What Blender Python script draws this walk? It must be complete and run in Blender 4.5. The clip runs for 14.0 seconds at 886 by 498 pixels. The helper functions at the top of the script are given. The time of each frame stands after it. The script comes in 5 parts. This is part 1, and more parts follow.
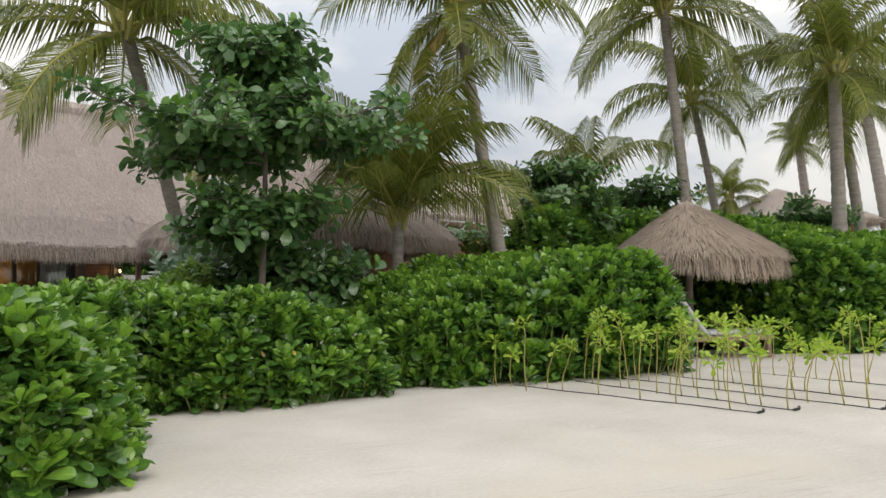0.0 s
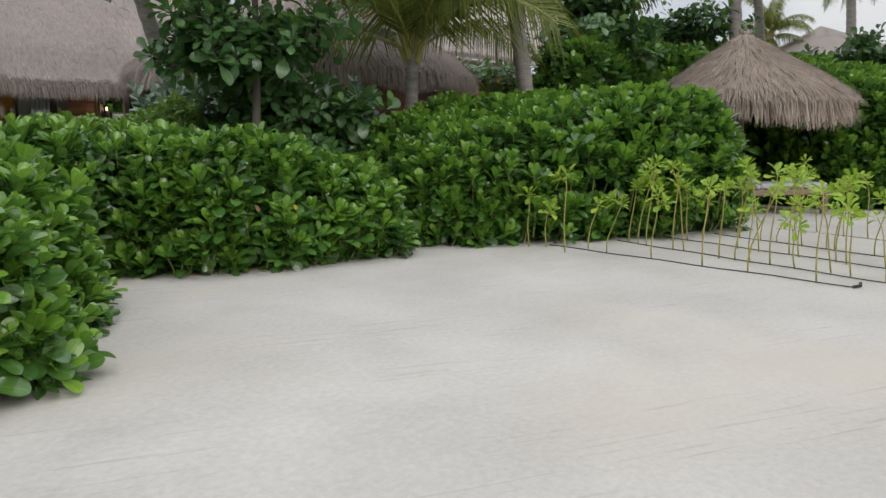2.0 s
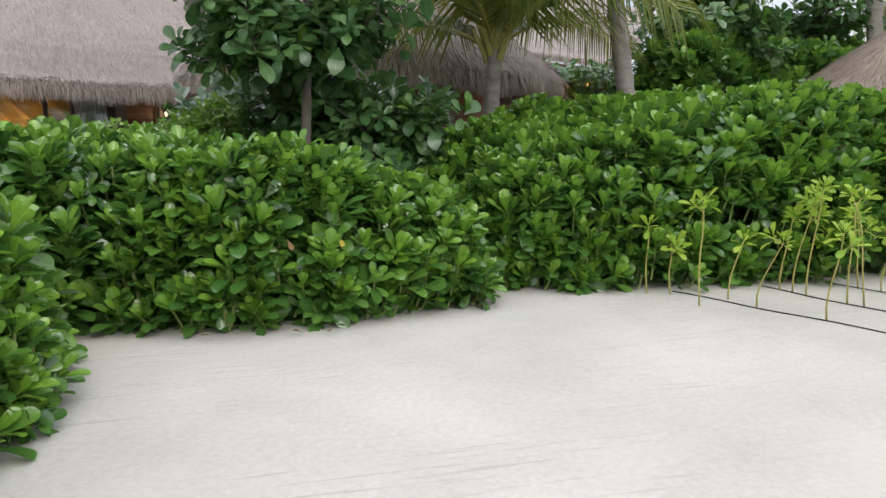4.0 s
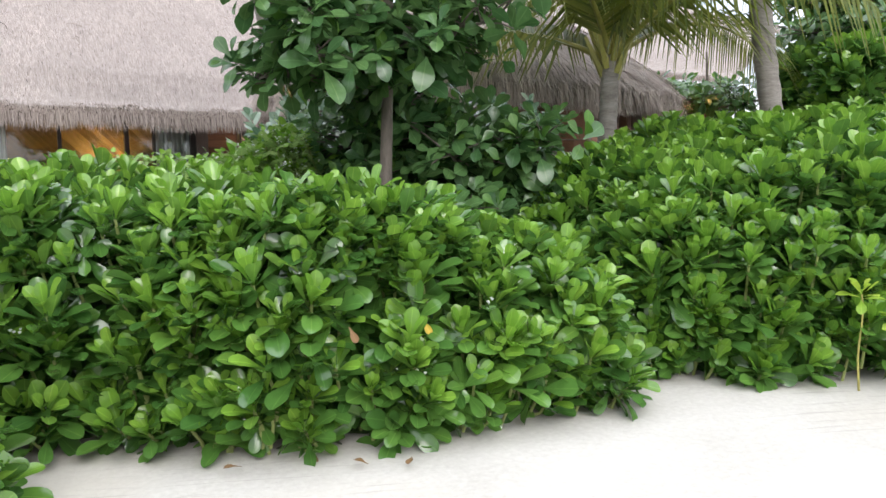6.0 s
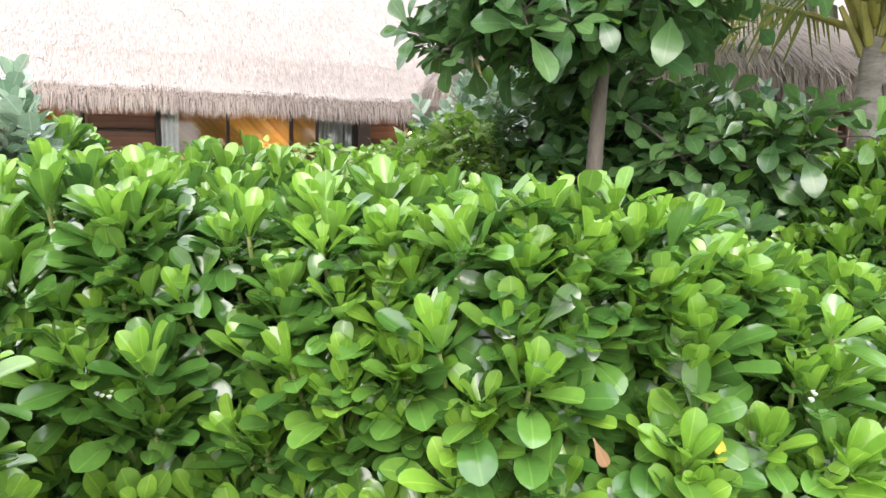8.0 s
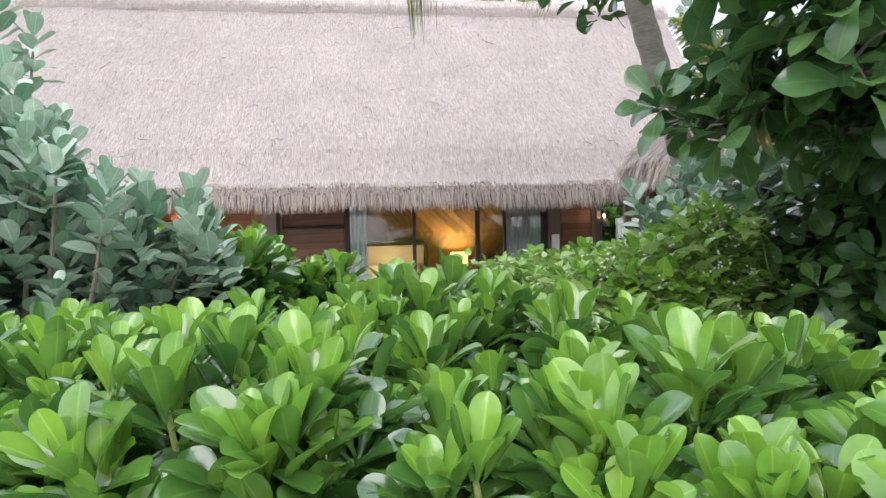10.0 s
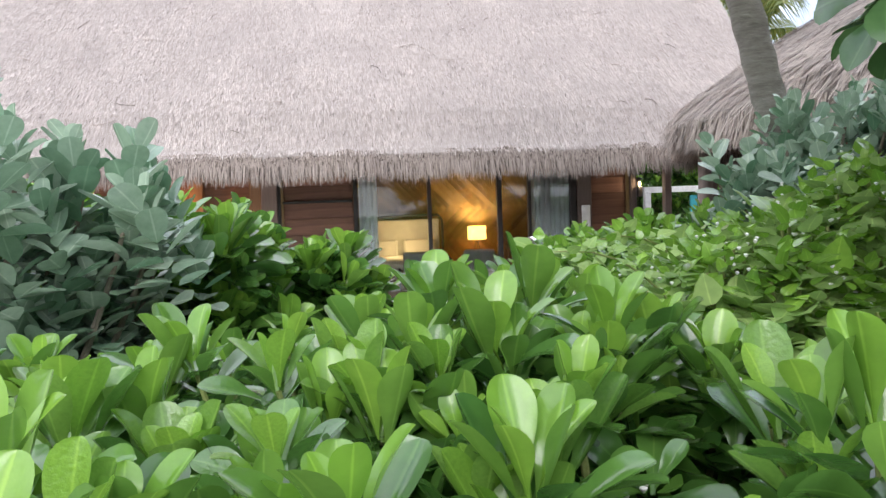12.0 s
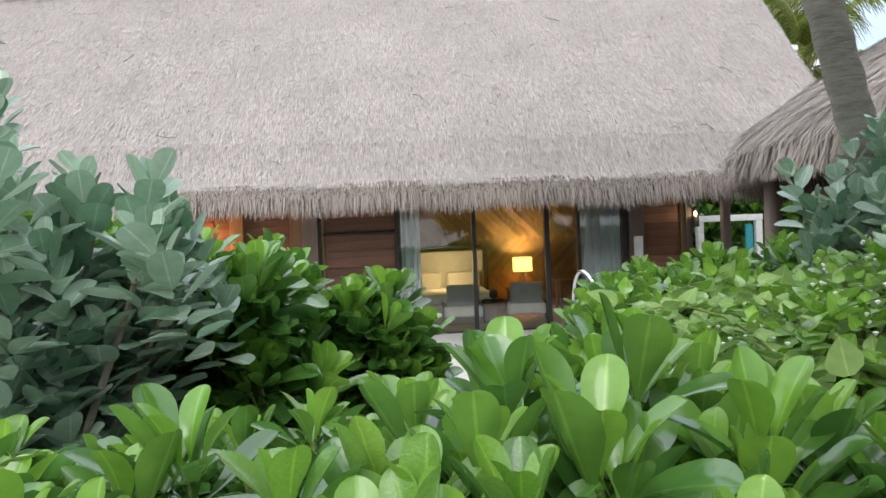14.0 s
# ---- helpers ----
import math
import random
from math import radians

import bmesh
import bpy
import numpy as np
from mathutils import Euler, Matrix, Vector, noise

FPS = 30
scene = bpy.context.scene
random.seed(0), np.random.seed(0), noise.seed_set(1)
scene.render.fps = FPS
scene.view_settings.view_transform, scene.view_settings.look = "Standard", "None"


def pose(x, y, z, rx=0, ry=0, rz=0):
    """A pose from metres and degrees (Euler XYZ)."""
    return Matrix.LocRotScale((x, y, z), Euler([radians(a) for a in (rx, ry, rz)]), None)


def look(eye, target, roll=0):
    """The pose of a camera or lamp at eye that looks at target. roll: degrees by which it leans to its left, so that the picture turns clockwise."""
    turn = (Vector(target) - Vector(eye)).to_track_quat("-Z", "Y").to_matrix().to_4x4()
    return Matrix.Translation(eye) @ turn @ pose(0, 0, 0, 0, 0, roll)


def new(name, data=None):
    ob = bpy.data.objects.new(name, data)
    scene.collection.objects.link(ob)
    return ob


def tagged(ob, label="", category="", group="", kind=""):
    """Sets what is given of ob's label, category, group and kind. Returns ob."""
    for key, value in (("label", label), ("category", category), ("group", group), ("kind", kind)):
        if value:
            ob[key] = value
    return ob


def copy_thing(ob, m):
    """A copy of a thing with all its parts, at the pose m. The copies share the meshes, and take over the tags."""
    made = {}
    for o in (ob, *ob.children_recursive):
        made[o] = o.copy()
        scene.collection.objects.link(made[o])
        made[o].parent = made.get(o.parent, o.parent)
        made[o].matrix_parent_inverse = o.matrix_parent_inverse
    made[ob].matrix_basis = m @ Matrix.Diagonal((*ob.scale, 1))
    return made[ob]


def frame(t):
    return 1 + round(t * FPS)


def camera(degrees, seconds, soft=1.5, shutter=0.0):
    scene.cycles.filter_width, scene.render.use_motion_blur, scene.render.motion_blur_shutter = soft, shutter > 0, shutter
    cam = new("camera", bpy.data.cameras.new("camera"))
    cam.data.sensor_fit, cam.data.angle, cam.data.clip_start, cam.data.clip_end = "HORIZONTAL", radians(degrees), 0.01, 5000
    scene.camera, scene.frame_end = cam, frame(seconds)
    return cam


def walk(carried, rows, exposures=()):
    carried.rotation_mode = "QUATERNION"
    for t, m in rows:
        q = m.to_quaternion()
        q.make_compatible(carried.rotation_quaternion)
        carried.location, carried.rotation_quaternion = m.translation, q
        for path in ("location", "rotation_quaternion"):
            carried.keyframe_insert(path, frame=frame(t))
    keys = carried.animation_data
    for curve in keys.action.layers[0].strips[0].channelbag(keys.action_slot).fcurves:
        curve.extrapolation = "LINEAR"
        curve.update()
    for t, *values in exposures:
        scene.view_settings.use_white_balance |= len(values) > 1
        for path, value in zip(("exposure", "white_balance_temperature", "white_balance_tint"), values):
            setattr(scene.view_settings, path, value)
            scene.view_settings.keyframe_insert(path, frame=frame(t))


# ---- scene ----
cam = camera(63.8, 14.0)
PATH = [
    (0, (2.096, 2.468, 1.246), (3.677, 3.933, 1.379), -0.7),
    (0.5, (2.256, 2.705, 1.227), (3.822, 4.190, 1.150), -0.9),
    (1, (2.499, 2.988, 1.211), (4.086, 4.442, 1.028), -0.1),
    (1.5, (2.711, 3.319, 1.174), (4.298, 4.736, 0.801), 1.4),
    (2, (2.951, 3.576, 1.243), (4.503, 5.041, 0.908), -0.0),
    (2.5, (3.212, 3.840, 1.274), (4.716, 5.371, 1.034), 0.2),
    (2.7, (3.309, 3.950, 1.267), (4.783, 5.511, 1.027), 0.2),
    (4.8, (4.616, 5.570, 1.363), (5.972, 7.217, 1.029), 0.5),
    (5, (4.711, 5.697, 1.381), (6.005, 7.411, 1.153), 0.8),
    (5.5, (4.875, 6.019, 1.377), (6.127, 7.767, 1.173), 0.2),
    (6, (5.013, 6.304, 1.383), (6.211, 8.085, 1.134), -0.2),
    (6.5, (5.168, 6.633, 1.379), (6.229, 8.482, 1.034), -0.2),
    (7, (5.238, 6.963, 1.356), (6.249, 8.838, 0.998), 0.1),
    (7.5, (5.287, 7.277, 1.369), (6.258, 9.171, 1.004), 0.5),
    (8, (5.342, 7.623, 1.406), (6.145, 9.610, 1.138), 1.3),
    (8.5, (5.290, 7.881, 1.500), (5.766, 9.980, 1.319), -0.7),
    (9, (5.287, 8.116, 1.603), (5.628, 10.249, 1.582), -1.0),
    (9.2, (5.309, 8.226, 1.608), (5.653, 10.358, 1.598), -0.9),
    (11.3, (5.458, 9.801, 1.602), (5.633, 11.949, 1.493), -2.0),
    (11.5, (5.465, 9.921, 1.602), (5.659, 12.067, 1.488), -1.8),
    (12, (5.415, 10.173, 1.620), (5.672, 12.312, 1.502), -2.0),
    (12.5, (5.395, 10.411, 1.597), (5.679, 12.546, 1.468), -2.0),
    (13, (5.428, 10.560, 1.629), (5.673, 12.700, 1.500), -2.0),
    (13.5, (5.421, 10.630, 1.654), (5.603, 12.780, 1.587), -2.1),
    (14, (5.416, 10.647, 1.671), (5.551, 12.802, 1.645), -2.2),
]
walk(cam, [(t, look(eye, target, roll)) for t, eye, target, roll in PATH],
     exposures=[(0.0, 0.33, 7050, 10), (0.5, 0.36, 6950, 10), (1.0, 0.27, 6650, 10), (1.5, 0.11, 6550, 10), (2.0, 0.13, 6550, 10), (2.5, 0.42, 6550, 10), (5.0, 0.82, 6500, 10), (5.5, 1.09, 6500, 10), (6.0, 1.25, 6400, 11),
                (6.5, 1.36, 6350, 11), (7.0, 1.58, 6550, 11), (7.5, 2.03, 6700, 11), (8.5, 1.75, 6450, 12), (9.0, 1.42, 6250, 12), (11.5, 1.31, 6250, 12), (12.5, 1.28, 6250, 12), (13.0, 1.38, 6200, 11), (13.5, 1.28, 6200, 9), (14.0, 1.05, 6250, 6.5)])

# ---- world and light: an overcast evening sky ----
world = bpy.data.worlds.new("overcast_sky")
scene.world = world
world.use_nodes = True
wn, wl = world.node_tree.nodes, world.node_tree.links
wn.clear()
w_out = wn.new("ShaderNodeOutputWorld")
w_bg = wn.new("ShaderNodeBackground")
w_sky = wn.new("ShaderNodeTexSky")
w_sky.sky_type, w_sky.sun_disc = "NISHITA", False
w_sky.sun_elevation, w_sky.sun_rotation = radians(28), radians(205)
w_tc = wn.new("ShaderNodeTexCoord")
w_map = wn.new("ShaderNodeMapping")
w_map.inputs["Scale"].default_value = (1.0, 1.0, 2.6)
w_noise = wn.new("ShaderNodeTexNoise")
w_noise.inputs["Scale"].default_value, w_noise.inputs["Detail"].default_value = 2.3, 7.0
w_noise.inputs["Roughness"].default_value = 0.55
w_ramp = wn.new("ShaderNodeValToRGB")
w_ramp.color_ramp.elements[0].position, w_ramp.color_ramp.elements[0].color = 0.36, (0.50, 0.57, 0.68, 1)
w_ramp.color_ramp.elements[1].position, w_ramp.color_ramp.elements[1].color = 0.62, (0.92, 0.93, 0.95, 1)
w_sep = wn.new("ShaderNodeSeparateXYZ")
w_z = wn.new("ShaderNodeMapRange")
w_z.inputs["From Min"].default_value, w_z.inputs["From Max"].default_value = 0.0, 1.0
w_z.inputs["To Min"].default_value, w_z.inputs["To Max"].default_value = 0.60, 1.80
w_mul = wn.new("ShaderNodeMixRGB")
w_mul.blend_type = "MULTIPLY"
w_mul.inputs["Fac"].default_value = 1.0
w_mix = wn.new("ShaderNodeMixRGB")
w_mix.inputs["Fac"].default_value = 0.92
w_scale = wn.new("ShaderNodeMixRGB")
w_scale.blend_type = "MULTIPLY"
w_scale.inputs["Fac"].default_value, w_scale.inputs["Color2"].default_value = 1.0, (0.1, 0.1, 0.1, 1)
wl.new(w_tc.outputs["Generated"], w_map.inputs["Vector"])
wl.new(w_map.outputs["Vector"], w_noise.inputs["Vector"])
wl.new(w_noise.outputs["Fac"], w_ramp.inputs["Fac"])
wl.new(w_tc.outputs["Generated"], w_sep.inputs["Vector"])
wl.new(w_sep.outputs["Z"], w_z.inputs["Value"])
wl.new(w_ramp.outputs["Color"], w_mul.inputs["Color1"])
wl.new(w_z.outputs["Result"], w_mul.inputs["Color2"])
wl.new(w_sky.outputs["Color"], w_scale.inputs["Color1"])
wl.new(w_scale.outputs["Color"], w_mix.inputs["Color1"])
wl.new(w_mul.outputs["Color"], w_mix.inputs["Color2"])
wl.new(w_mix.outputs["Color"], w_bg.inputs["Color"])
wl.new(w_bg.outputs["Background"], w_out.inputs["Surface"])
w_bg.inputs["Strength"].default_value = 1.0

sun_data = bpy.data.lights.new("sun", "SUN")
sun_data.energy, sun_data.angle, sun_data.color = 0.9, radians(35), (1.0, 0.95, 0.88)
sun = new("sun", sun_data)
sun.matrix_world = look((-10, -30, 24), (0, 0, 0))


# ---- materials ----
def material(name, rough=0.6, metal=0.0):
    m = bpy.data.materials.new(name)
    m.use_nodes = True
    b = m.node_tree.nodes["Principled BSDF"]
    b.inputs["Roughness"].default_value, b.inputs["Metallic"].default_value = rough, metal
    return m, m.node_tree.nodes, m.node_tree.links, b


def ramp(nodes, stops):
    r = nodes.new("ShaderNodeValToRGB")
    while len(r.color_ramp.elements) < len(stops):
        r.color_ramp.elements.new(0.5)
    for e, (p, c) in zip(r.color_ramp.elements, stops):
        e.position, e.color = p, (*c, 1)
    return r


def coords(nodes, links, scale=(1, 1, 1), space="Object", turn=(0, 0, 0)):
    tc, mp = nodes.new("ShaderNodeTexCoord"), nodes.new("ShaderNodeMapping")
    mp.inputs["Scale"].default_value, mp.inputs["Rotation"].default_value = scale, turn
    links.new(tc.outputs[space], mp.inputs["Vector"])
    return mp


def noisy(nodes, links, vec, scale, detail=5.0, rough=0.55):
    n = nodes.new("ShaderNodeTexNoise")
    n.inputs["Scale"].default_value, n.inputs["Detail"].default_value, n.inputs["Roughness"].default_value = scale, detail, rough
    links.new(vec.outputs["Vector"], n.inputs["Vector"])
    return n


def bumped(nodes, links, b, height, strength, distance):
    bu = nodes.new("ShaderNodeBump")
    bu.inputs["Strength"].default_value, bu.inputs["Distance"].default_value = strength, distance
    links.new(height, bu.inputs["Height"])
    links.new(bu.outputs["Normal"], b.inputs["Normal"])


def blend(nodes, links, fac, a, b, mode="MIX"):
    mx = nodes.new("ShaderNodeMixRGB")
    mx.blend_type = mode
    for sock, v in (("Fac", fac), ("Color1", a), ("Color2", b)):
        if isinstance(v, (int, float)):
            mx.inputs[sock].default_value = v
        elif isinstance(v, tuple):
            mx.inputs[sock].default_value = (*v, 1)
        else:
            links.new(v, mx.inputs[sock])
    return mx.outputs["Color"]


def surface(name, dark, light, scale, rough=0.7, stretch=(1, 1, 1), bump=0.3, depth=0.01, fine=8.0, metal=0.0, stain=None):
    """Two-scale mottled surface; stain: a third colour in soft patches."""
    m, n, l, b = material(name, rough, metal)
    v = coords(n, l, stretch)
    big, small = noisy(n, l, v, scale, 4), noisy(n, l, v, scale * fine, 6, 0.65)
    r = ramp(n, [(0.3, dark), (0.7, light)])
    mixed = blend(n, l, 0.45, big.outputs["Fac"], small.outputs["Fac"])
    l.new(mixed, r.inputs["Fac"])
    col = r.outputs["Color"]
    if stain:
        patch = noisy(n, l, v, scale * 0.35, 3)
        pr = ramp(n, [(0.52, (0, 0, 0)), (0.72, (0.7, 0.7, 0.7))])
        l.new(patch.outputs["Fac"], pr.inputs["Fac"])
        col = blend(n, l, pr.outputs["Color"], col, stain)
    l.new(col, b.inputs["Base Color"])
    if bump:
        bumped(n, l, b, small.outputs["Fac"], bump, depth)
    return m


def leafy(name, low, high, rough=0.4, glow=0.25, coat=0.0):
    """A leaf: each one has its own shade; light shines through a little."""
    m, n, l, b = material(name, rough)
    b.inputs["Coat Weight"].default_value, b.inputs["Coat Roughness"].default_value = coat, 0.12
    geo, inf, add = n.new("ShaderNodeNewGeometry"), n.new("ShaderNodeObjectInfo"), n.new("ShaderNodeMath")
    wrap = n.new("ShaderNodeMath")
    add.operation, wrap.operation = "ADD", "FRACT"
    l.new(geo.outputs["Random Per Island"], add.inputs[0])
    l.new(inf.outputs["Random"], add.inputs[1])
    l.new(add.outputs[0], wrap.inputs[0])
    r = ramp(n, [(0.0, low), (1.0, high)])
    l.new(wrap.outputs[0], r.inputs["Fac"])
    v = coords(n, l)
    blot = noisy(n, l, v, 24.0, 4)
    br = ramp(n, [(0.3, (0.86, 0.88, 0.86)), (0.7, (1.08, 1.06, 1.05))])
    l.new(blot.outputs["Fac"], br.inputs["Fac"])
    col = blend(n, l, 1.0, r.outputs["Color"], br.outputs["Color"], "MULTIPLY")
    at = n.new("ShaderNodeAttribute")
    at.attribute_name = "midrib"
    vr = ramp(n, [(0.90, (0, 0, 0)), (0.98, (0.62, 0.62, 0.62))])
    l.new(at.outputs["Fac"], vr.inputs["Fac"])
    pale = blend(n, l, 1.0, col, (1.7, 1.5, 1.6), "MULTIPLY")
    col = blend(n, l, vr.outputs["Color"], col, pale)
    l.new(col, b.inputs["Base Color"])
    bumped(n, l, b, blot.outputs["Fac"], 0.26, 0.01)
    tr, mx = n.new("ShaderNodeBsdfTranslucent"), n.new("ShaderNodeMixShader")
    l.new(col, tr.inputs["Color"])
    mx.inputs["Fac"].default_value = glow
    l.new(b.outputs["BSDF"], mx.inputs[1])
    l.new(tr.outputs["BSDF"], mx.inputs[2])
    l.new(mx.outputs["Shader"], n["Material Output"].inputs["Surface"])
    return m


def stranded(name, dark, light, rough=0.85):
    """Thatch: every straw has its own tone, and the roof weathers in patches."""
    m, n, l, b = material(name, rough)
    geo = n.new("ShaderNodeNewGeometry")
    worn = tuple(c * 0.4 for c in dark)
    r = ramp(n, [(0.0, worn), (0.05, worn), (0.08, dark), (0.38, tuple((a + 2 * c) / 3 for a, c in zip(dark, light))), (1.0, light)])
    l.new(geo.outputs["Random Per Island"], r.inputs["Fac"])
    v = coords(n, l)
    patch, fine = noisy(n, l, v, 0.9, 5), noisy(n, l, coords(n, l, (60, 8, 8)), 1.0, 4)
    pr = ramp(n, [(0.3, (0.84, 0.82, 0.82)), (0.7, (1.1, 1.08, 1.06))])
    l.new(patch.outputs["Fac"], pr.inputs["Fac"])
    l.new(blend(n, l, 1.0, r.outputs["Color"], pr.outputs["Color"], "MULTIPLY"), b.inputs["Base Color"])
    bumped(n, l, b, fine.outputs["Fac"], 0.5, 0.01)
    return m


def planked(name, dark, light, rough=0.55, axis=0):
    """Timber with grain along an axis; each board differs."""
    m, n, l, b = material(name, rough)
    st = [14.0, 14.0, 14.0]
    st[axis] = 0.9
    v = coords(n, l, tuple(st))
    inf = n.new("ShaderNodeObjectInfo")
    grain, wide = noisy(n, l, v, 2.2, 7, 0.6), noisy(n, l, v, 0.35, 3)
    r = ramp(n, [(0.3, dark), (0.7, light)])
    l.new(blend(n, l, 0.5, grain.outputs["Fac"], wide.outputs["Fac"]), r.inputs["Fac"])
    tone = ramp(n, [(0.0, (0.65, 0.62, 0.6)), (1.0, (1.25, 1.2, 1.15))])
    l.new(inf.outputs["Random"], tone.inputs["Fac"])
    l.new(blend(n, l, 1.0, r.outputs["Color"], tone.outputs["Color"], "MULTIPLY"), b.inputs["Base Color"])
    bumped(n, l, b, grain.outputs["Fac"], 0.25, 0.004)
    return m


def plain(name, colour, rough=0.5, metal=0.0):
    m, n, l, b = material(name, rough, metal)
    v = coords(n, l)
    f = noisy(n, l, v, 9.0, 5)
    r = ramp(n, [(0.3, tuple(c * 0.86 for c in colour)), (0.7, tuple(min(1, c * 1.1) for c in colour))])
    l.new(f.outputs["Fac"], r.inputs["Fac"])
    l.new(r.outputs["Color"], b.inputs["Base Color"])
    return m


def glowing(name, colour, strength):
    m, n, l, b = material(name, 0.8)
    b.inputs["Base Color"].default_value = (*colour, 1)
    b.inputs["Emission Color"].default_value, b.inputs["Emission Strength"].default_value = (*colour, 1), strength
    return m


def glassy(name, tint=(1, 1, 1)):
    m, n, l, b = material(name, 0.0)
    n.remove(b)
    t, g, mx, fr = n.new("ShaderNodeBsdfTransparent"), n.new("ShaderNodeBsdfGlossy"), n.new("ShaderNodeMixShader"), n.new("ShaderNodeFresnel")
    t.inputs["Color"].default_value, g.inputs["Roughness"].default_value = (*tint, 1), 0.0
    fr.inputs["IOR"].default_value = 1.75
    l.new(fr.outputs["Fac"], mx.inputs["Fac"])
    l.new(t.outputs["BSDF"], mx.inputs[1])
    l.new(g.outputs["BSDF"], mx.inputs[2])
    l.new(mx.outputs["Shader"], n["Material Output"].inputs["Surface"])
    return m


CURTAIN = plain("grey_curtain", (0.86, 0.89, 0.91), 0.9)
WHITE = plain("white_paint", (0.78, 0.78, 0.76), 0.5)
TEAL = plain("turquoise_paint", (0.05, 0.36, 0.42), 0.5)
CHROME = plain("polished_steel", (0.75, 0.76, 0.78), 0.12, 1.0)
PIPE = plain("black_pipe", (0.02, 0.02, 0.02), 0.5)
CUSHION = plain("grey_cushion", (0.33, 0.35, 0.36), 0.95)
LINEN_COOL = plain("pale_grey_canvas", (0.44, 0.45, 0.46), 0.9)
LINEN = plain("white_linen", (0.72, 0.68, 0.60), 0.95)
ROOM_WOOD = planked("room_panelling", (0.17, 0.115, 0.048), (0.27, 0.185, 0.082), 0.6, 2)
SHADE = glowing("lamp_shade_glow", (1.0, 0.60, 0.11), 2.3)
BULB = glowing("bulb_glow", (1.0, 0.66, 0.34), 5.0)
GLASS = glassy("window_glass", (0.93, 0.95, 0.94))
PETAL = plain("white_petal", (0.80, 0.80, 0.76), 0.7)
SAND = surface("coral_sand", (0.41, 0.381, 0.345), (0.60, 0.571, 0.533), 0.9, 0.95, bump=0.5, depth=0.012, fine=30.0, stain=(0.56, 0.50, 0.42))
def raked(m):
    """Thin dark scratch marks left in the sand, running in streaks."""
    n, l = m.node_tree.nodes, m.node_tree.links
    b = n["Principled BSDF"]
    old = b.inputs["Base Color"].links[0].from_socket
    turned = coords(n, l, turn=(0, 0, radians(25)))
    long_, wide = n.new("ShaderNodeMapping"), n.new("ShaderNodeMapping")
    long_.inputs["Scale"].default_value, wide.inputs["Scale"].default_value = (1.4, 34.0, 1.0), (0.45, 1.3, 1.0)
    for mp in (long_, wide):
        l.new(turned.outputs["Vector"], mp.inputs["Vector"])
    streak, area = noisy(n, l, long_, 1.0, 3), noisy(n, l, wide, 1.0, 2)
    r1, r2 = ramp(n, [(0.59, (0, 0, 0)), (0.64, (1, 1, 1))]), ramp(n, [(0.47, (0, 0, 0)), (0.58, (1, 1, 1))])
    l.new(streak.outputs["Fac"], r1.inputs["Fac"])
    l.new(area.outputs["Fac"], r2.inputs["Fac"])
    mark = blend(n, l, 1.0, r1.outputs["Color"], r2.outputs["Color"], "MULTIPLY")
    l.new(blend(n, l, blend(n, l, 1.0, mark, (0.38, 0.38, 0.38), "MULTIPLY"), old, (0.30, 0.27, 0.24)), b.inputs["Base Color"])


raked(SAND)
STONE = surface("deck_stone", (0.42, 0.41, 0.40), (0.60, 0.59, 0.57), 1.2, 0.7, bump=0.15)
LEAF = leafy("naupaka_leaf", (0.10, 0.22, 0.037), (0.19, 0.352, 0.06), 0.2, 0.36, 0.75)
LEAF_YOUNG = leafy("naupaka_young_leaf", (0.155, 0.325, 0.038), (0.255, 0.445, 0.062), 0.22, 0.38, 0.65)
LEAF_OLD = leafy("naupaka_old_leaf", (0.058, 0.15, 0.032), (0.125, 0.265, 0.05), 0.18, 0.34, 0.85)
YELLOW = leafy("yellowed_leaf", (0.55, 0.38, 0.03), (0.65, 0.45, 0.05), 0.5, 0.2)
TREE_LEAF = leafy("tree_leaf", (0.062, 0.148, 0.052), (0.14, 0.262, 0.088), 0.26, 0.34, 0.5)
TREE_LEAF_NEW = leafy("tree_young_leaf", (0.08, 0.20, 0.03), (0.16, 0.32, 0.05), 0.42, 0.3)
# Silvery leaf; the ramp's pale end also holds sky sheen as colour.
GREY_LEAF = leafy("silvery_leaf", (0.12, 0.24, 0.14), (0.50, 0.62, 0.49), 0.26, 0.32, 0.55)
VINE_LEAF = leafy("pale_vine_leaf", (0.20, 0.34, 0.085), (0.40, 0.56, 0.19), 0.5, 0.38)
PALM_LEAF = leafy("palm_leaflet", (0.085, 0.125, 0.022), (0.235, 0.26, 0.05), 0.4, 0.4)
PALM_DRY = leafy("dry_palm_leaflet", (0.30, 0.20, 0.04), (0.42, 0.28, 0.07), 0.6, 0.2)
SEED_LEAF = leafy("seedling_leaf", (0.22, 0.39, 0.035), (0.42, 0.55, 0.07), 0.4, 0.4)
TWIG = surface("twig_bark", (0.10, 0.085, 0.06), (0.22, 0.19, 0.14), 9.0, 0.85)
GREEN_STEM = surface("green_stem", (0.17, 0.21, 0.06), (0.30, 0.34, 0.11), 14.0, 0.6)
SEED_STEM = surface("seedling_stem", (0.24, 0.20, 0.06), (0.46, 0.42, 0.11), 5.0, 0.7)
BARK = surface("tree_bark", (0.08, 0.066, 0.054), (0.19, 0.158, 0.134), 5.0, 0.9, (1, 1, 0.3), 0.6, 0.02)
PALM_BARK = surface("palm_bark", (0.17, 0.15, 0.135), (0.36, 0.33, 0.30), 3.0, 0.9, (1, 1, 5.0), 0.7, 0.02, 4.0)
RACHIS = surface("palm_rachis", (0.22, 0.22, 0.05), (0.42, 0.38, 0.10), 6.0, 0.5)
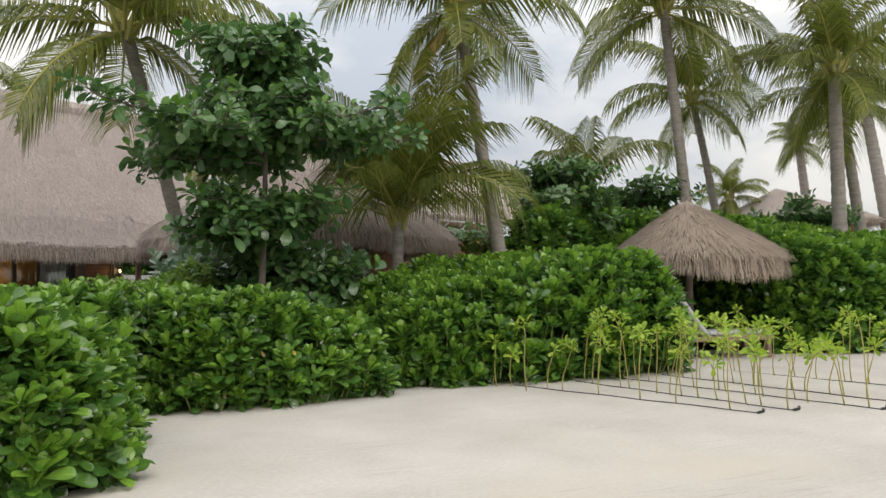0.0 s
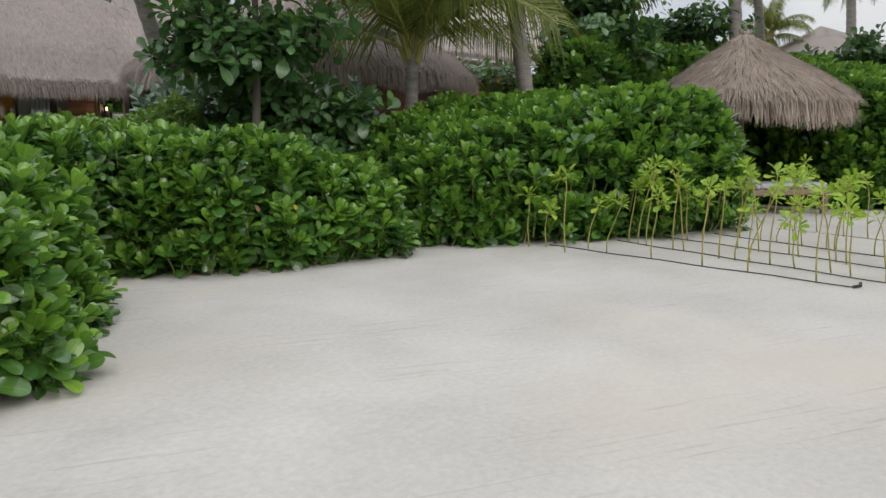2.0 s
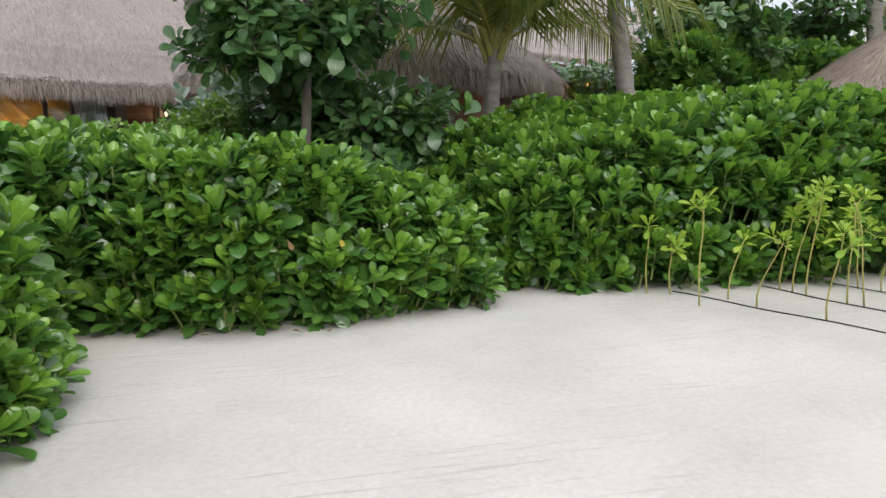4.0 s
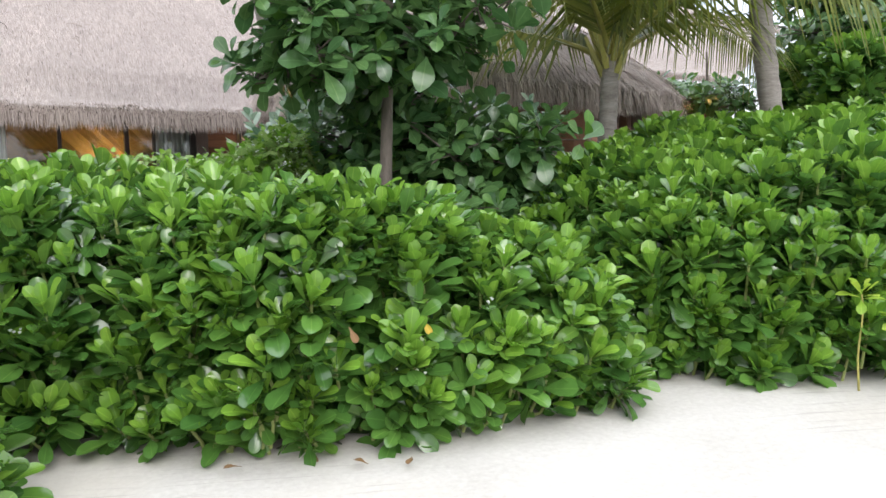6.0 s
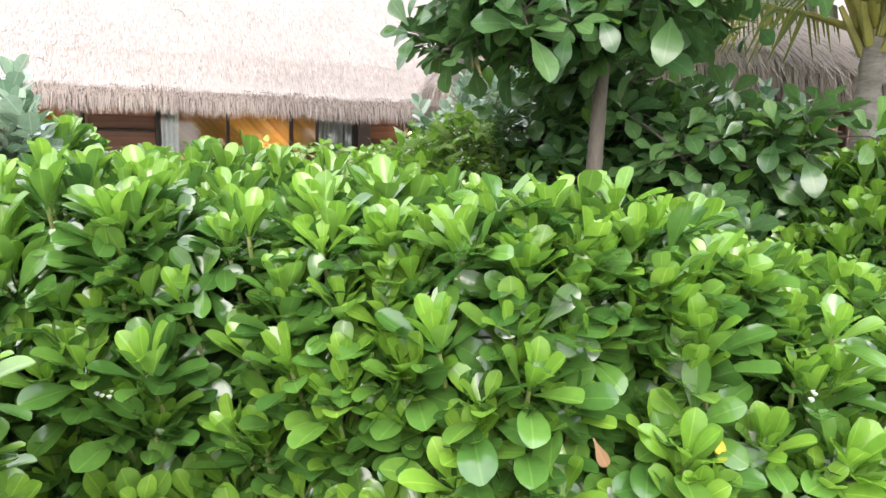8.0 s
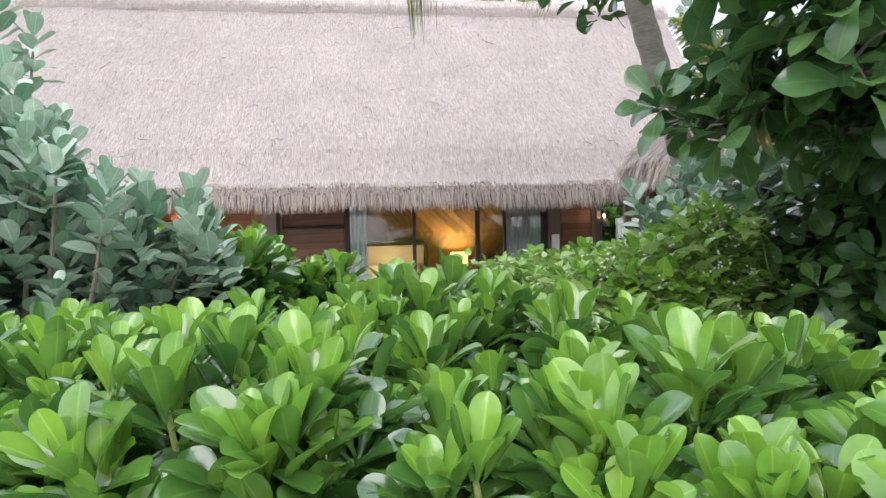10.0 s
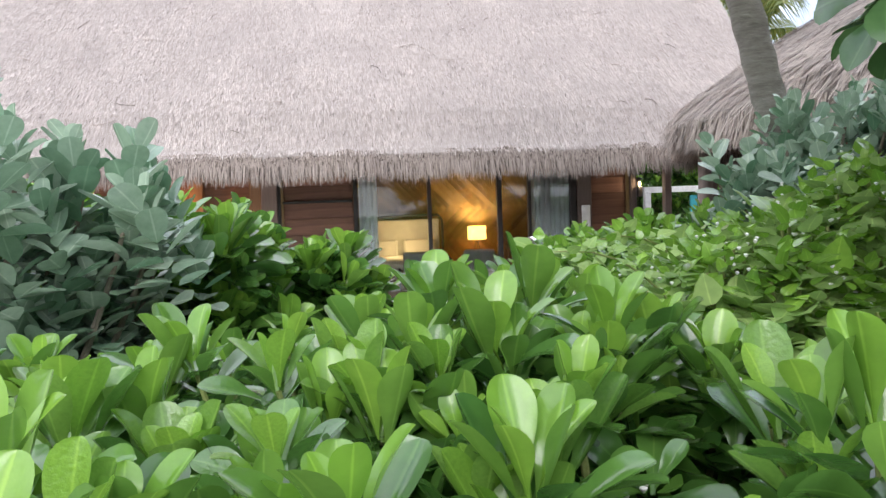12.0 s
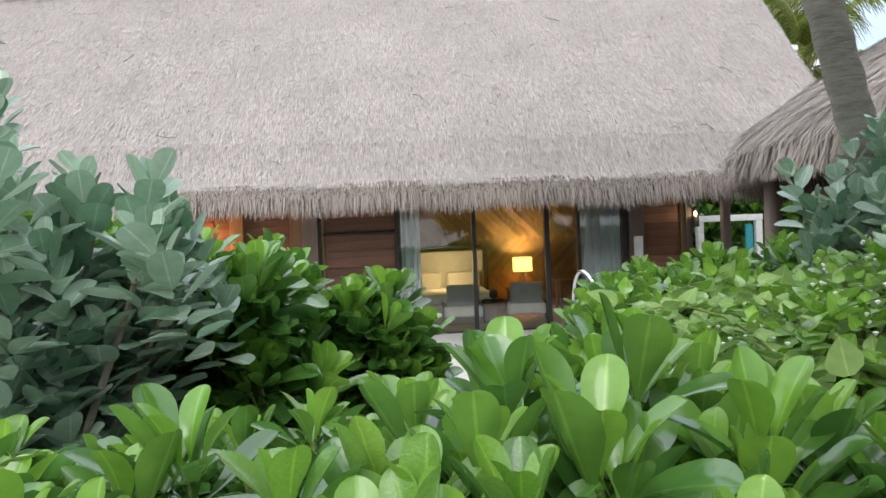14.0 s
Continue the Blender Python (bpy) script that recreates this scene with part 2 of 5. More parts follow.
# Dark green for the sheet inside hedges: the interior's shade put into colour.
INNER_SHADE = surface("hedge_inner_shade", (0.06, 0.12, 0.032), (0.12, 0.20, 0.055), 14.0, 0.95, bump=1.0, depth=0.08)
THATCH = stranded("grey_thatch", (0.33, 0.28, 0.26), (0.60, 0.535, 0.50))
# Older brown straw ends, darkened further to put some eave shade in.
THATCH_SHADED_EDGE = stranded("brown_shaded_thatch_edge", (0.12, 0.092, 0.078), (0.385, 0.325, 0.29))
THATCH_HUT = stranded("pale_tan_thatch", (0.26, 0.215, 0.19), (0.62, 0.54, 0.485))
THATCH_PARASOL = stranded("shaggy_tan_thatch", (0.22, 0.17, 0.135), (0.52, 0.435, 0.36))
THATCH_BASE = surface("thatch_base", (0.32, 0.27, 0.245), (0.48, 0.42, 0.39), 3.0, 0.95, (14, 1, 1), 0.9, 0.03, 6.0)
THATCH_WARM = stranded("tan_thatch", (0.17, 0.13, 0.105), (0.46, 0.385, 0.325))
WALL_WOOD = planked("wall_timber", (0.11, 0.050, 0.032), (0.29, 0.145, 0.09))
POST_WOOD = planked("post_timber", (0.20, 0.11, 0.055), (0.36, 0.21, 0.11), 0.6, 2)
GREY_WOOD = planked("weathered_post", (0.13, 0.10, 0.09), (0.24, 0.19, 0.17), 0.7, 2)
FRAME_DARK = plain("dark_frame", (0.025, 0.022, 0.02), 0.45)
LOUNGER_WOOD = planked("lounger_timber", (0.16, 0.11, 0.08), (0.34, 0.25, 0.18), 0.6, 0)


# ---- mesh helpers ----
def mesh_np(name, verts, quads, mats, index=None, smooth=True, midrib=0):
    me = bpy.data.meshes.new(name)
    verts, quads = np.asarray(verts, np.float32), np.asarray(quads, np.int32)
    k = quads.shape[1]
    me.vertices.add(len(verts))
    me.vertices.foreach_set("co", verts.ravel())
    me.loops.add(quads.size)
    me.loops.foreach_set("vertex_index", quads.ravel())
    me.polygons.add(len(quads))
    me.polygons.foreach_set("loop_start", np.arange(0, quads.size, k, dtype=np.int32))
    for m in mats:
        me.materials.append(m)
    if index is not None:
        me.polygons.foreach_set("material_index", np.asarray(index, np.int32))
    me.polygons.foreach_set("use_smooth", np.full(len(quads), smooth))
    me.update(calc_edges=True)
    if midrib:
        me.attributes.new("midrib", "FLOAT", "POINT").data.foreach_set("value", np.tile([0.0, 1.0, 0.0] if midrib == 1 else [0.0, 0.55, 1.0, 0.55, 0.0], len(verts) // (3 if midrib == 1 else 5)).astype(np.float32))
    return me


def part_of(name, me, parent, label=""):
    ob = new(name, me)
    ob.parent = parent
    return tagged(ob, label)


class Solid:
    """Collects boxes, tubes and turned shapes into one mesh."""

    def __init__(self):
        self.v, self.f = [], []

    def add(self, v, f):
        o = len(self.v)
        self.v += [tuple(p) for p in v]
        self.f += [tuple(i + o for i in q) for q in f]
        return self

    def box(self, c, s, turn=(0, 0, 0), bevel=0.008):
        bm = bmesh.new()
        bmesh.ops.create_cube(bm, size=1.0, matrix=Matrix.Diagonal((*s, 1)))
        bv = min(bevel, 0.3 * min(s))
        if bv > 0.0005:
            bmesh.ops.bevel(bm, geom=bm.edges[:], offset=bv, segments=1, affect="EDGES")
        bm.transform(pose(*c, *turn))
        bm.verts.index_update()
        self.add([v.co.copy() for v in bm.verts], [[v.index for v in f.verts] for f in bm.faces])
        bm.free()
        return self

    def tube(self, pts, radii, n=8, cap=True):
        pts = [Vector(p) for p in pts]
        if isinstance(radii, (int, float)):
            radii = [radii] * len(pts)
        rings, f = [], []
        side = None
        for i, p in enumerate(pts):
            d = (pts[min(i + 1, len(pts) - 1)] - pts[max(i - 1, 0)]).normalized()
            if side is None:
                side = d.orthogonal().normalized()
            side = (side - d * side.dot(d)).normalized()
            other = d.cross(side)
            rings += [p + (side * math.cos(2 * math.pi * k / n) + other * math.sin(2 * math.pi * k / n)) * radii[i] for k in range(n)]
        for i in range(len(pts) - 1):
            for k in range(n):
                f.append((i * n + k, i * n + (k + 1) % n, (i + 1) * n + (k + 1) % n, (i + 1) * n + k))
        if cap:
            f.append(tuple(range(n - 1, -1, -1)))
            f.append(tuple(range((len(pts) - 1) * n, len(pts) * n)))
        return self.add(rings, f)

    def turned(self, c, profile, n=16):
        """profile: (radius, height) from below to above."""
        v, f = [], []
        for r, z in profile:
            v += [(c[0] + r * math.cos(2 * math.pi * k / n), c[1] + r * math.sin(2 * math.pi * k / n), c[2] + z) for k in range(n)]
        for i in range(len(profile) - 1):
            for k in range(n):
                f.append((i * n + k, i * n + (k + 1) % n, (i + 1) * n + (k + 1) % n, (i + 1) * n + k))
        f.append(tuple(range(n - 1, -1, -1)))
        f.append(tuple(range((len(profile) - 1) * n, len(profile) * n)))
        return self.add(v, f)

    def mesh(self, name, mat, smooth=False):
        me = bpy.data.meshes.new(name)
        me.from_pydata(self.v, [], self.f)
        me.materials.append(mat)
        if smooth:
            me.polygons.foreach_set("use_smooth", np.full(len(me.polygons), True))
        me.update()
        return me

    def part(self, name, mat, parent, label="", smooth=False):
        return part_of(name, self.mesh(name, mat, smooth), parent, label)

    def thing(self, name, mat, label, category, smooth=False, kind="", group=""):
        return tagged(new(name, self.mesh(name, mat, smooth)), label, category, group, kind)


def empty(name, place, label, category, group="", kind=""):
    ob = new(name)
    ob.location = place
    return tagged(ob, label, category, group, kind)


rng = np.random.default_rng(7)


# ---- leaves ----
def leaf_shape(length, width, rows, curl=0.25, cup=0.3, twist=0.0, half=1):
    """A leaf along +Y with its upper side to +Z; rows: (along, half width share); half: strips on each side of the midrib."""
    v, f = [], []
    n = 2 * half + 1
    for t, w in rows:
        y, z = length * t * (1 - 0.12 * curl * t), -curl * length * 0.5 * t * t
        hw = width * 0.5 * w
        for k in range(-half, half + 1):
            u = k / half
            a = twist * t
            v.append((u * hw * math.cos(a), y, z + cup * hw * abs(u) ** 1.5 - u * hw * math.sin(a) + 0.012 * length * math.sin(9 * t + 2 * u) * abs(u)))
    for i in range(len(rows) - 1):
        for k in range(n - 1):
            o = n * i + k
            f.append((o, o + 1, o + n + 1, o + n))
    return np.array(v, float), np.array(f, int)


SPOON = [(0.0, 0.12), (0.2, 0.24), (0.42, 0.58), (0.6, 0.90), (0.75, 1.0), (0.87, 0.92), (0.95, 0.68), (1.0, 0.22)]
SPOON_FINE = [(0.0, 0.10), (0.12, 0.16), (0.25, 0.31), (0.38, 0.52), (0.50, 0.75), (0.61, 0.92), (0.71, 1.0), (0.80, 0.98), (0.88, 0.87), (0.94, 0.68), (0.98, 0.42), (0.995, 0.2), (1.0, 0.06)]
SPOON_LOW = [(0.0, 0.12), (0.40, 0.55), (0.70, 1.0), (0.90, 0.84), (1.0, 0.25)]
BLUNT = [(0.0, 0.15), (0.1, 0.4), (0.28, 0.8), (0.48, 1.0), (0.68, 0.99), (0.83, 0.85), (0.93, 0.62), (0.985, 0.32), (1.0, 0.1)]
PADDLE = [(0.0, 0.08), (0.2, 0.26), (0.42, 0.66), (0.62, 0.97), (0.76, 0.97), (0.88, 0.7), (0.96, 0.36), (1.0, 0.06)]
HEART = [(0.0, 0.3), (0.14, 0.85), (0.35, 1.0), (0.7, 0.6), (1.0, 0.05)]


def basis(axes, spins):
    """Rotations that take +Z to the axes, each turned about itself."""
    axes = axes / np.linalg.norm(axes, axis=1)[:, None]
    ref = np.where(np.abs(axes[:, 2:3]) > 0.95, np.array([[1.0, 0, 0]]), np.array([[0, 0, 1.0]]))
    u = np.cross(ref, axes)
    u /= np.linalg.norm(u, axis=1)[:, None]
    w = np.cross(axes, u)
    c, s = np.cos(spins)[:, None], np.sin(spins)[:, None]
    return np.stack([u * c + w * s, w * c - u * s, axes], axis=2)


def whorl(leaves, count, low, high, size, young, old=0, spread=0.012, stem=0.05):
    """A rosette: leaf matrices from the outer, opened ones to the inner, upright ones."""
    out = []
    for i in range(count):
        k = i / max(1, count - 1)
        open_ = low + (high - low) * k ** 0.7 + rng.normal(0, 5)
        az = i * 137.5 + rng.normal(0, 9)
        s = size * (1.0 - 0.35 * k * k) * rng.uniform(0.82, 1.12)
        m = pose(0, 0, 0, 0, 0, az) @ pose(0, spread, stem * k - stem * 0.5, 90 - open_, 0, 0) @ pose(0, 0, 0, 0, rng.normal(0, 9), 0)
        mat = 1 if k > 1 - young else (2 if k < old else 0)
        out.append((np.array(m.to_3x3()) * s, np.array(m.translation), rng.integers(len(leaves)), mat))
    return out


def rosette_mesh(leaves, entries):
    v, f, mi, o = [], [], [], 0
    for r, p, k, mat in entries:
        lv, lf = leaves[k]
        v.append(lv @ r.T + p)
        f.append(lf + o)
        mi += [mat] * len(lf)
        o += len(lv)
    return np.concatenate(v), np.concatenate(f), np.array(mi)


def scatter(variants, places, axes, sizes, spins=None, pick=None):
    """Sets rosettes at many places and joins them."""
    n = len(places)
    rot = basis(axes, rng.uniform(0, 6.283, n) if spins is None else spins) * sizes[:, None, None]
    pick = rng.integers(len(variants), size=n) if pick is None else pick
    vs, fs, ms, o = [], [], [], 0
    for k, (v, f, mi) in enumerate(variants):
        sel = np.flatnonzero(pick == k)
        if not len(sel):
            continue
        pts = np.einsum("kij,nj->kni", rot[sel], v) + places[sel][:, None, :]
        vs.append(pts.reshape(-1, 3))
        fs.append((f[None] + (np.arange(len(sel)) * len(v))[:, None, None] + o).reshape(-1, 4))
        ms.append(np.tile(mi, len(sel)))
        o += len(sel) * len(v)
    return np.concatenate(vs), np.concatenate(fs), np.concatenate(ms)


NAU = [leaf_shape(1.0, 0.425, SPOON, c, u, t) for c, u, t in ((0.15, 0.42, 0.06), (0.35, 0.36, -0.1), (0.55, 0.3, 0.1), (-0.1, 0.45, 0.0))]
NAU_LOW = [leaf_shape(1.0, 0.47, SPOON_LOW, c, u, t) for c, u, t in ((0.1, 0.35, 0.1), (0.4, 0.3, -0.15))]
BIG = [leaf_shape(1.0, 0.55, PADDLE, c, u, t) for c, u, t in ((0.3, 0.25, 0.1), (0.6, 0.2, -0.2), (0.9, 0.15, 0.2))]
GREYL = [leaf_shape(1.0, 0.72, BLUNT, c, u, 0.0) for c, u in ((-0.1, 0.3), (0.2, 0.25), (-0.25, 0.35))]
HEARTS = [leaf_shape(1.0, 0.78, HEART, c, u, 0.0) for c, u in ((0.4, 0.1), (0.7, 0.1))]

NAU_FINE = [leaf_shape(1.0, 0.41, SPOON_FINE, c, u, t, 2) for c, u, t in ((0.15, 0.42, 0.06), (0.35, 0.36, -0.1), (0.55, 0.3, 0.1), (-0.1, 0.45, 0.0))]
NAU_ENTRIES = [whorl(NAU, int(n), 74, 12, 0.19, 0.48, 0.32, 0.008, 0.07) for n in (10, 11, 9, 12, 10)]
NAU_ROSETTES = [rosette_mesh(NAU, e) for e in NAU_ENTRIES]
CREST_ENTRIES = [whorl(NAU, int(n), 70, 8, 0.205, 0.3, 0.4, 0.010, 0.08) for n in (10, 11, 9, 12)]
NAU_CLOSE = [rosette_mesh(NAU_FINE, e) for e in CREST_ENTRIES]
NAU_SIMPLE = [rosette_mesh(NAU_LOW, whorl(NAU_LOW, n, 74, 12, 0.195, 0.48, 0.32, 0.008, 0.07)) for n in (10, 11, 9)]
# Inner layer: every leaf old-leaf dark, partly to stand in for interior shade.
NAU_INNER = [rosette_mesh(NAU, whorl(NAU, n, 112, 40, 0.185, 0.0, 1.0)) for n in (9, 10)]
TREE_ROSETTES = [rosette_mesh(BIG, whorl(BIG, n, 104, 30, 0.25, yv, 0.0, 0.03, 0.12)) for n, yv in ((9, 0.0), (8, 0.0), (10, 0.0), (8, 0.3))]
GREY_ROSETTES = [rosette_mesh(GREYL, whorl(GREYL, n, 96, 28, 0.19, 0.0, 0.0, 0.015, 0.42)) for n in (15, 16, 14)]
VINE_ROSETTES = [rosette_mesh(HEARTS, whorl(HEARTS, n, 105, 40, z, 0.15, 0.0, 0.06, 0.2)) for n, z in ((9, 0.08), (10, 0.07), (8, 0.09), (5, 0.15))]


# ---- hedges ----
def inside(poly, x, y):
    hit = np.zeros(len(x), bool)
    n = len(poly)
    for i in range(n):
        (x0, y0), (x1, y1) = poly[i], poly[(i + 1) % n]
        cross = (y0 > y) != (y1 > y)
        with np.errstate(divide="ignore", invalid="ignore"):
            hit ^= cross & (x < (x1 - x0) * (y - y0) / (y1 - y0 + 1e-12) + x0)
    return hit


def edge_distance(poly, x, y):
    d = np.full(len(x), 1e9)
    n = len(poly)
    for i in range(n):
        (x0, y0), (x1, y1) = poly[i], poly[(i + 1) % n]
        ex, ey = x1 - x0, y1 - y0
        t = np.clip(((x - x0) * ex + (y - y0) * ey) / (ex * ex + ey * ey), 0, 1)
        d = np.minimum(d, np.hypot(x - x0 - t * ex, y - y0 - t * ey))
    return d


def lump(x, y, z, s=1.6):
    return np.array([noise.noise((a * s, b * s, c * s)) for a, b, c in zip(x, y, z)])


def hedge(name, poly, height, round_, density, label, rosettes, inner, size=1.0, near=None, lumps=0.12, mats=None, blossom=0, lift=-0.02):
    """A clipped-looking seaside shrub bank: leaf rosettes on a rounded shell over darker inner leaves and stems."""
    thing = empty(name, (poly[0][0], poly[0][1], 0), label, "shrub", "seaside shrubs")
    off = np.array([poly[0][0], poly[0][1], 0.0])
    P = np.array(poly, float)
    ar = 0.5 * np.sum(P[:, 0] * np.roll(P[:, 1], -1) - P[:, 1] * np.roll(P[:, 0], -1))
    if ar < 0:
        P, ar = P[::-1], -ar
        poly = [tuple(p) for p in P]
    # top
    n = int(ar * density * 1.9)
    lo, hi = P.min(0), P.max(0)
    x, y = rng.uniform(lo[0], hi[0], n * 2), rng.uniform(lo[1], hi[1], n * 2)
    keep = inside(poly, x, y)
    x, y = x[keep], y[keep]
    take = int(ar * density)
    x, y = x[:take], y[:take]
    d = edge_distance(poly, x, y)
    ok = d > round_ * 0.9
    x, y = x[ok], y[ok]
    top = np.stack([x, y, height(x, y)], 1)
    topn = np.tile([0.0, 0, 1.0], (len(x), 1))
    # rounded flanks
    E = np.roll(P, -1, 0) - P
    L = np.hypot(E[:, 0], E[:, 1])
    m = int(L.sum() * density * 1.9)
    k = rng.choice(len(P), m, p=L / L.sum())
    q = P[k] + E[k] * rng.uniform(0, 1, (m, 1))
    out = np.stack([E[k][:, 1], -E[k][:, 0]], 1) / L[k][:, None]
    u = rng.uniform(0, 1, m)
    phi = np.where(rng.uniform(0, 1, m) < 0.55, np.arcsin(0.04 + 0.94 * u), np.radians(4 + 86 * u))
    depth = round_ * (1 - np.cos(phi))
    q2 = q - out * depth[:, None]
    h = height(q2[:, 0], q2[:, 1])
    side = np.stack([q2[:, 0], q2[:, 1], np.maximum(0.06, h * np.sin(phi))], 1)
    siden = np.stack([out[:, 0] * np.cos(phi), out[:, 1] * np.cos(phi), np.sin(phi) * 0.8], 1)
    ok = inside(poly, q2[:, 0], q2[:, 1])
    pts, nor = np.concatenate([top, side[ok]]), np.concatenate([topn, siden[ok]])
    pts = pts + nor * (lump(*pts.T) * lumps + rng.normal(0, 0.05, len(pts)))[:, None]
    pts[:, 2] = np.maximum(pts[:, 2], 0.03)
    axes = nor * 0.55 + np.array([0, 0, 0.85]) + rng.normal(0, 0.15, pts.shape)
    sizes = size * rng.uniform(0.72, 1.22, len(pts))
    apart = np.zeros(len(pts), bool)
    mats = mats or [LEAF, LEAF_YOUNG, LEAF_OLD]
    if near:
        apart = (np.hypot(pts[:, 0] - near[0], pts[:, 1] - near[1]) < near[2]) & (pts[:, 2] > 1.0)
        apart[np.flatnonzero(apart)[24:]] = False
    fine = np.zeros(len(pts), bool)
    if near:
        fine = (np.hypot(pts[:, 0] - near[0], pts[:, 1] - near[1]) < 1.5) & ~apart
        v, f, mi = scatter(NAU_CLOSE, pts[fine] - off, axes[fine], sizes[fine])
        tagged(part_of("near_foliage", mesh_np("near_foliage", v, f, mats, mi, midrib=2), thing, "glossy green spoon-shaped leaves"), kind="stuff")
    rest = ~apart & ~fine
    v, f, mi = scatter(rosettes, pts[rest] - off, axes[rest], sizes[rest])
    ob = part_of("foliage", mesh_np("foliage", v, f, mats, mi, midrib=1), thing)
    tagged(ob, "glossy green spoon-shaped leaves", kind="stuff")
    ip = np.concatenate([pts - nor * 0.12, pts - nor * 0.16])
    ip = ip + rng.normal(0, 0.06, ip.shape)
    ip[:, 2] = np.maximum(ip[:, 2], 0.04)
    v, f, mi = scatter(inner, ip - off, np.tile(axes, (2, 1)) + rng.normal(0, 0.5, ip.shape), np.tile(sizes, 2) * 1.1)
    tagged(part_of("inner_leaves", mesh_np("inner_leaves", v, f, mats, mi, midrib=1), thing, "older green leaves, dark partly for shade inside"), kind="stuff")
    # stems reach each part of the shell from below
    st = Solid()
    for p, a in list(zip(pts, axes))[:: max(1, len(pts) // 900)]:
        tip = Vector(p + 0.01 * a / np.linalg.norm(a))
        foot = tip - Vector(a / np.linalg.norm(a)) * 0.2 - Vector((0, 0, 0.12))
        foot.z = max(0.0, foot.z)
        st.tube([foot - Vector(off), (foot.lerp(tip, 0.5) + Vector((0.03, 0.02, -0.03))) - Vector(off), tip - Vector(off)], [0.0105, 0.009, 0.0075], 6, False)
    tagged(st.part("stemwork", GREEN_STEM, thing, "thin yellow-green stems"), kind="stuff")
    # dark sheet added in the middle: blocks light and stands in for inner shade
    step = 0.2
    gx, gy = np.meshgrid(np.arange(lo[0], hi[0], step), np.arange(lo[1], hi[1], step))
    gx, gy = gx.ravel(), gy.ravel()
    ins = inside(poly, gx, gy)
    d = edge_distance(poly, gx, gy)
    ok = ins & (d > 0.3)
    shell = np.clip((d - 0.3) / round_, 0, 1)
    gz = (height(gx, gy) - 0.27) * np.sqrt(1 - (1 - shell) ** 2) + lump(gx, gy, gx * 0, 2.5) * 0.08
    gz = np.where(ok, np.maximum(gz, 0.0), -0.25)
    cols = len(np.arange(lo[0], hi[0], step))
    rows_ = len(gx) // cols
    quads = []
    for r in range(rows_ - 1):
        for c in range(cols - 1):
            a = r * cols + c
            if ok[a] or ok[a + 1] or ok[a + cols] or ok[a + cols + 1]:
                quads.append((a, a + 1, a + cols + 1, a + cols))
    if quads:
        part_of("twiggy_core", mesh_np("twiggy_core", np.stack([gx, gy, gz], 1) - off, quads, [INNER_SHADE]), thing, "dark sheet in place of the shrub's shaded inside")
    if blossom:
        fl = Solid()
        for p, a in list(zip(pts, axes))[:: max(1, len(pts) // blossom)]:
            c = Vector(p - off) + Vector((rng.normal(0, 0.05), rng.normal(0, 0.05), 0.0)) + Vector(a) * lift
            for _ in range(4):
                q = c + Vector(rng.normal(0, 0.022, 3))
                fl.turned(q, [(0.002, -0.006), (0.007, 0.0), (0.009, 0.004), (0.003, 0.007)], 6)
        tagged(fl.part("blossom", PETAL, thing, "tiny white flowers"), kind="stuff")
    if near:
        metal = [mesh_np("leaf", lv, lf, [mt], midrib=2) for mt in mats for lv, lf in NAU_FINE]
        count = 0
        sel = np.flatnonzero(apart)
        rot = basis(axes[sel], rng.uniform(0, 6.283, len(sel))) * sizes[sel][:, None, None]
        for R, p in zip(rot, pts[sel]):
            for r, q, kk, mt in CREST_ENTRIES[rng.integers(len(CREST_ENTRIES))]:
                if count >= 300:
                    break
                leaf = new("leaf", metal[mt * len(NAU) + kk])
                leaf.parent = thing
                M4 = np.eye(4)
                M4[:3, :3], M4[:3, 3] = R @ r, R @ q + p - off
                leaf.matrix_basis = Matrix(M4.tolist())
                count += 1
    return thing


def ground_sheet():
    bm = bmesh.new()
    bmesh.ops.create_grid(bm, x_segments=140, y_segments=140, size=30.0, matrix=Matrix.Translation((8, 8, 0)))
    for v in bm.verts:
        p = v.co
        v.co.z = 0.022 * noise.noise((p.x * 0.35, p.y * 0.35, 0)) + 0.010 * noise.noise((p.x * 1.3, p.y * 1.3, 4))
    rim = [e for e in bm.edges if e.is_boundary]
    ring = bmesh.ops.extrude_edge_only(bm, edges=rim)["geom"]
    for v in ring:
        if isinstance(v, bmesh.types.BMVert):
            v.co.x, v.co.y, v.co.z = 8 + (v.co.x - 8) * 40, 8 + (v.co.y - 8) * 40, -0.4
    me = bpy.data.meshes.new("ground")
    bm.to_mesh(me)
    bm.free()
    me.materials.append(SAND)
    me.polygons.foreach_set("use_smooth", np.full(len(me.polygons), True))
    return tagged(new("ground", me), "pale coral sand raked smooth with faint marks", "sand", kind="structure")


ground_sheet()

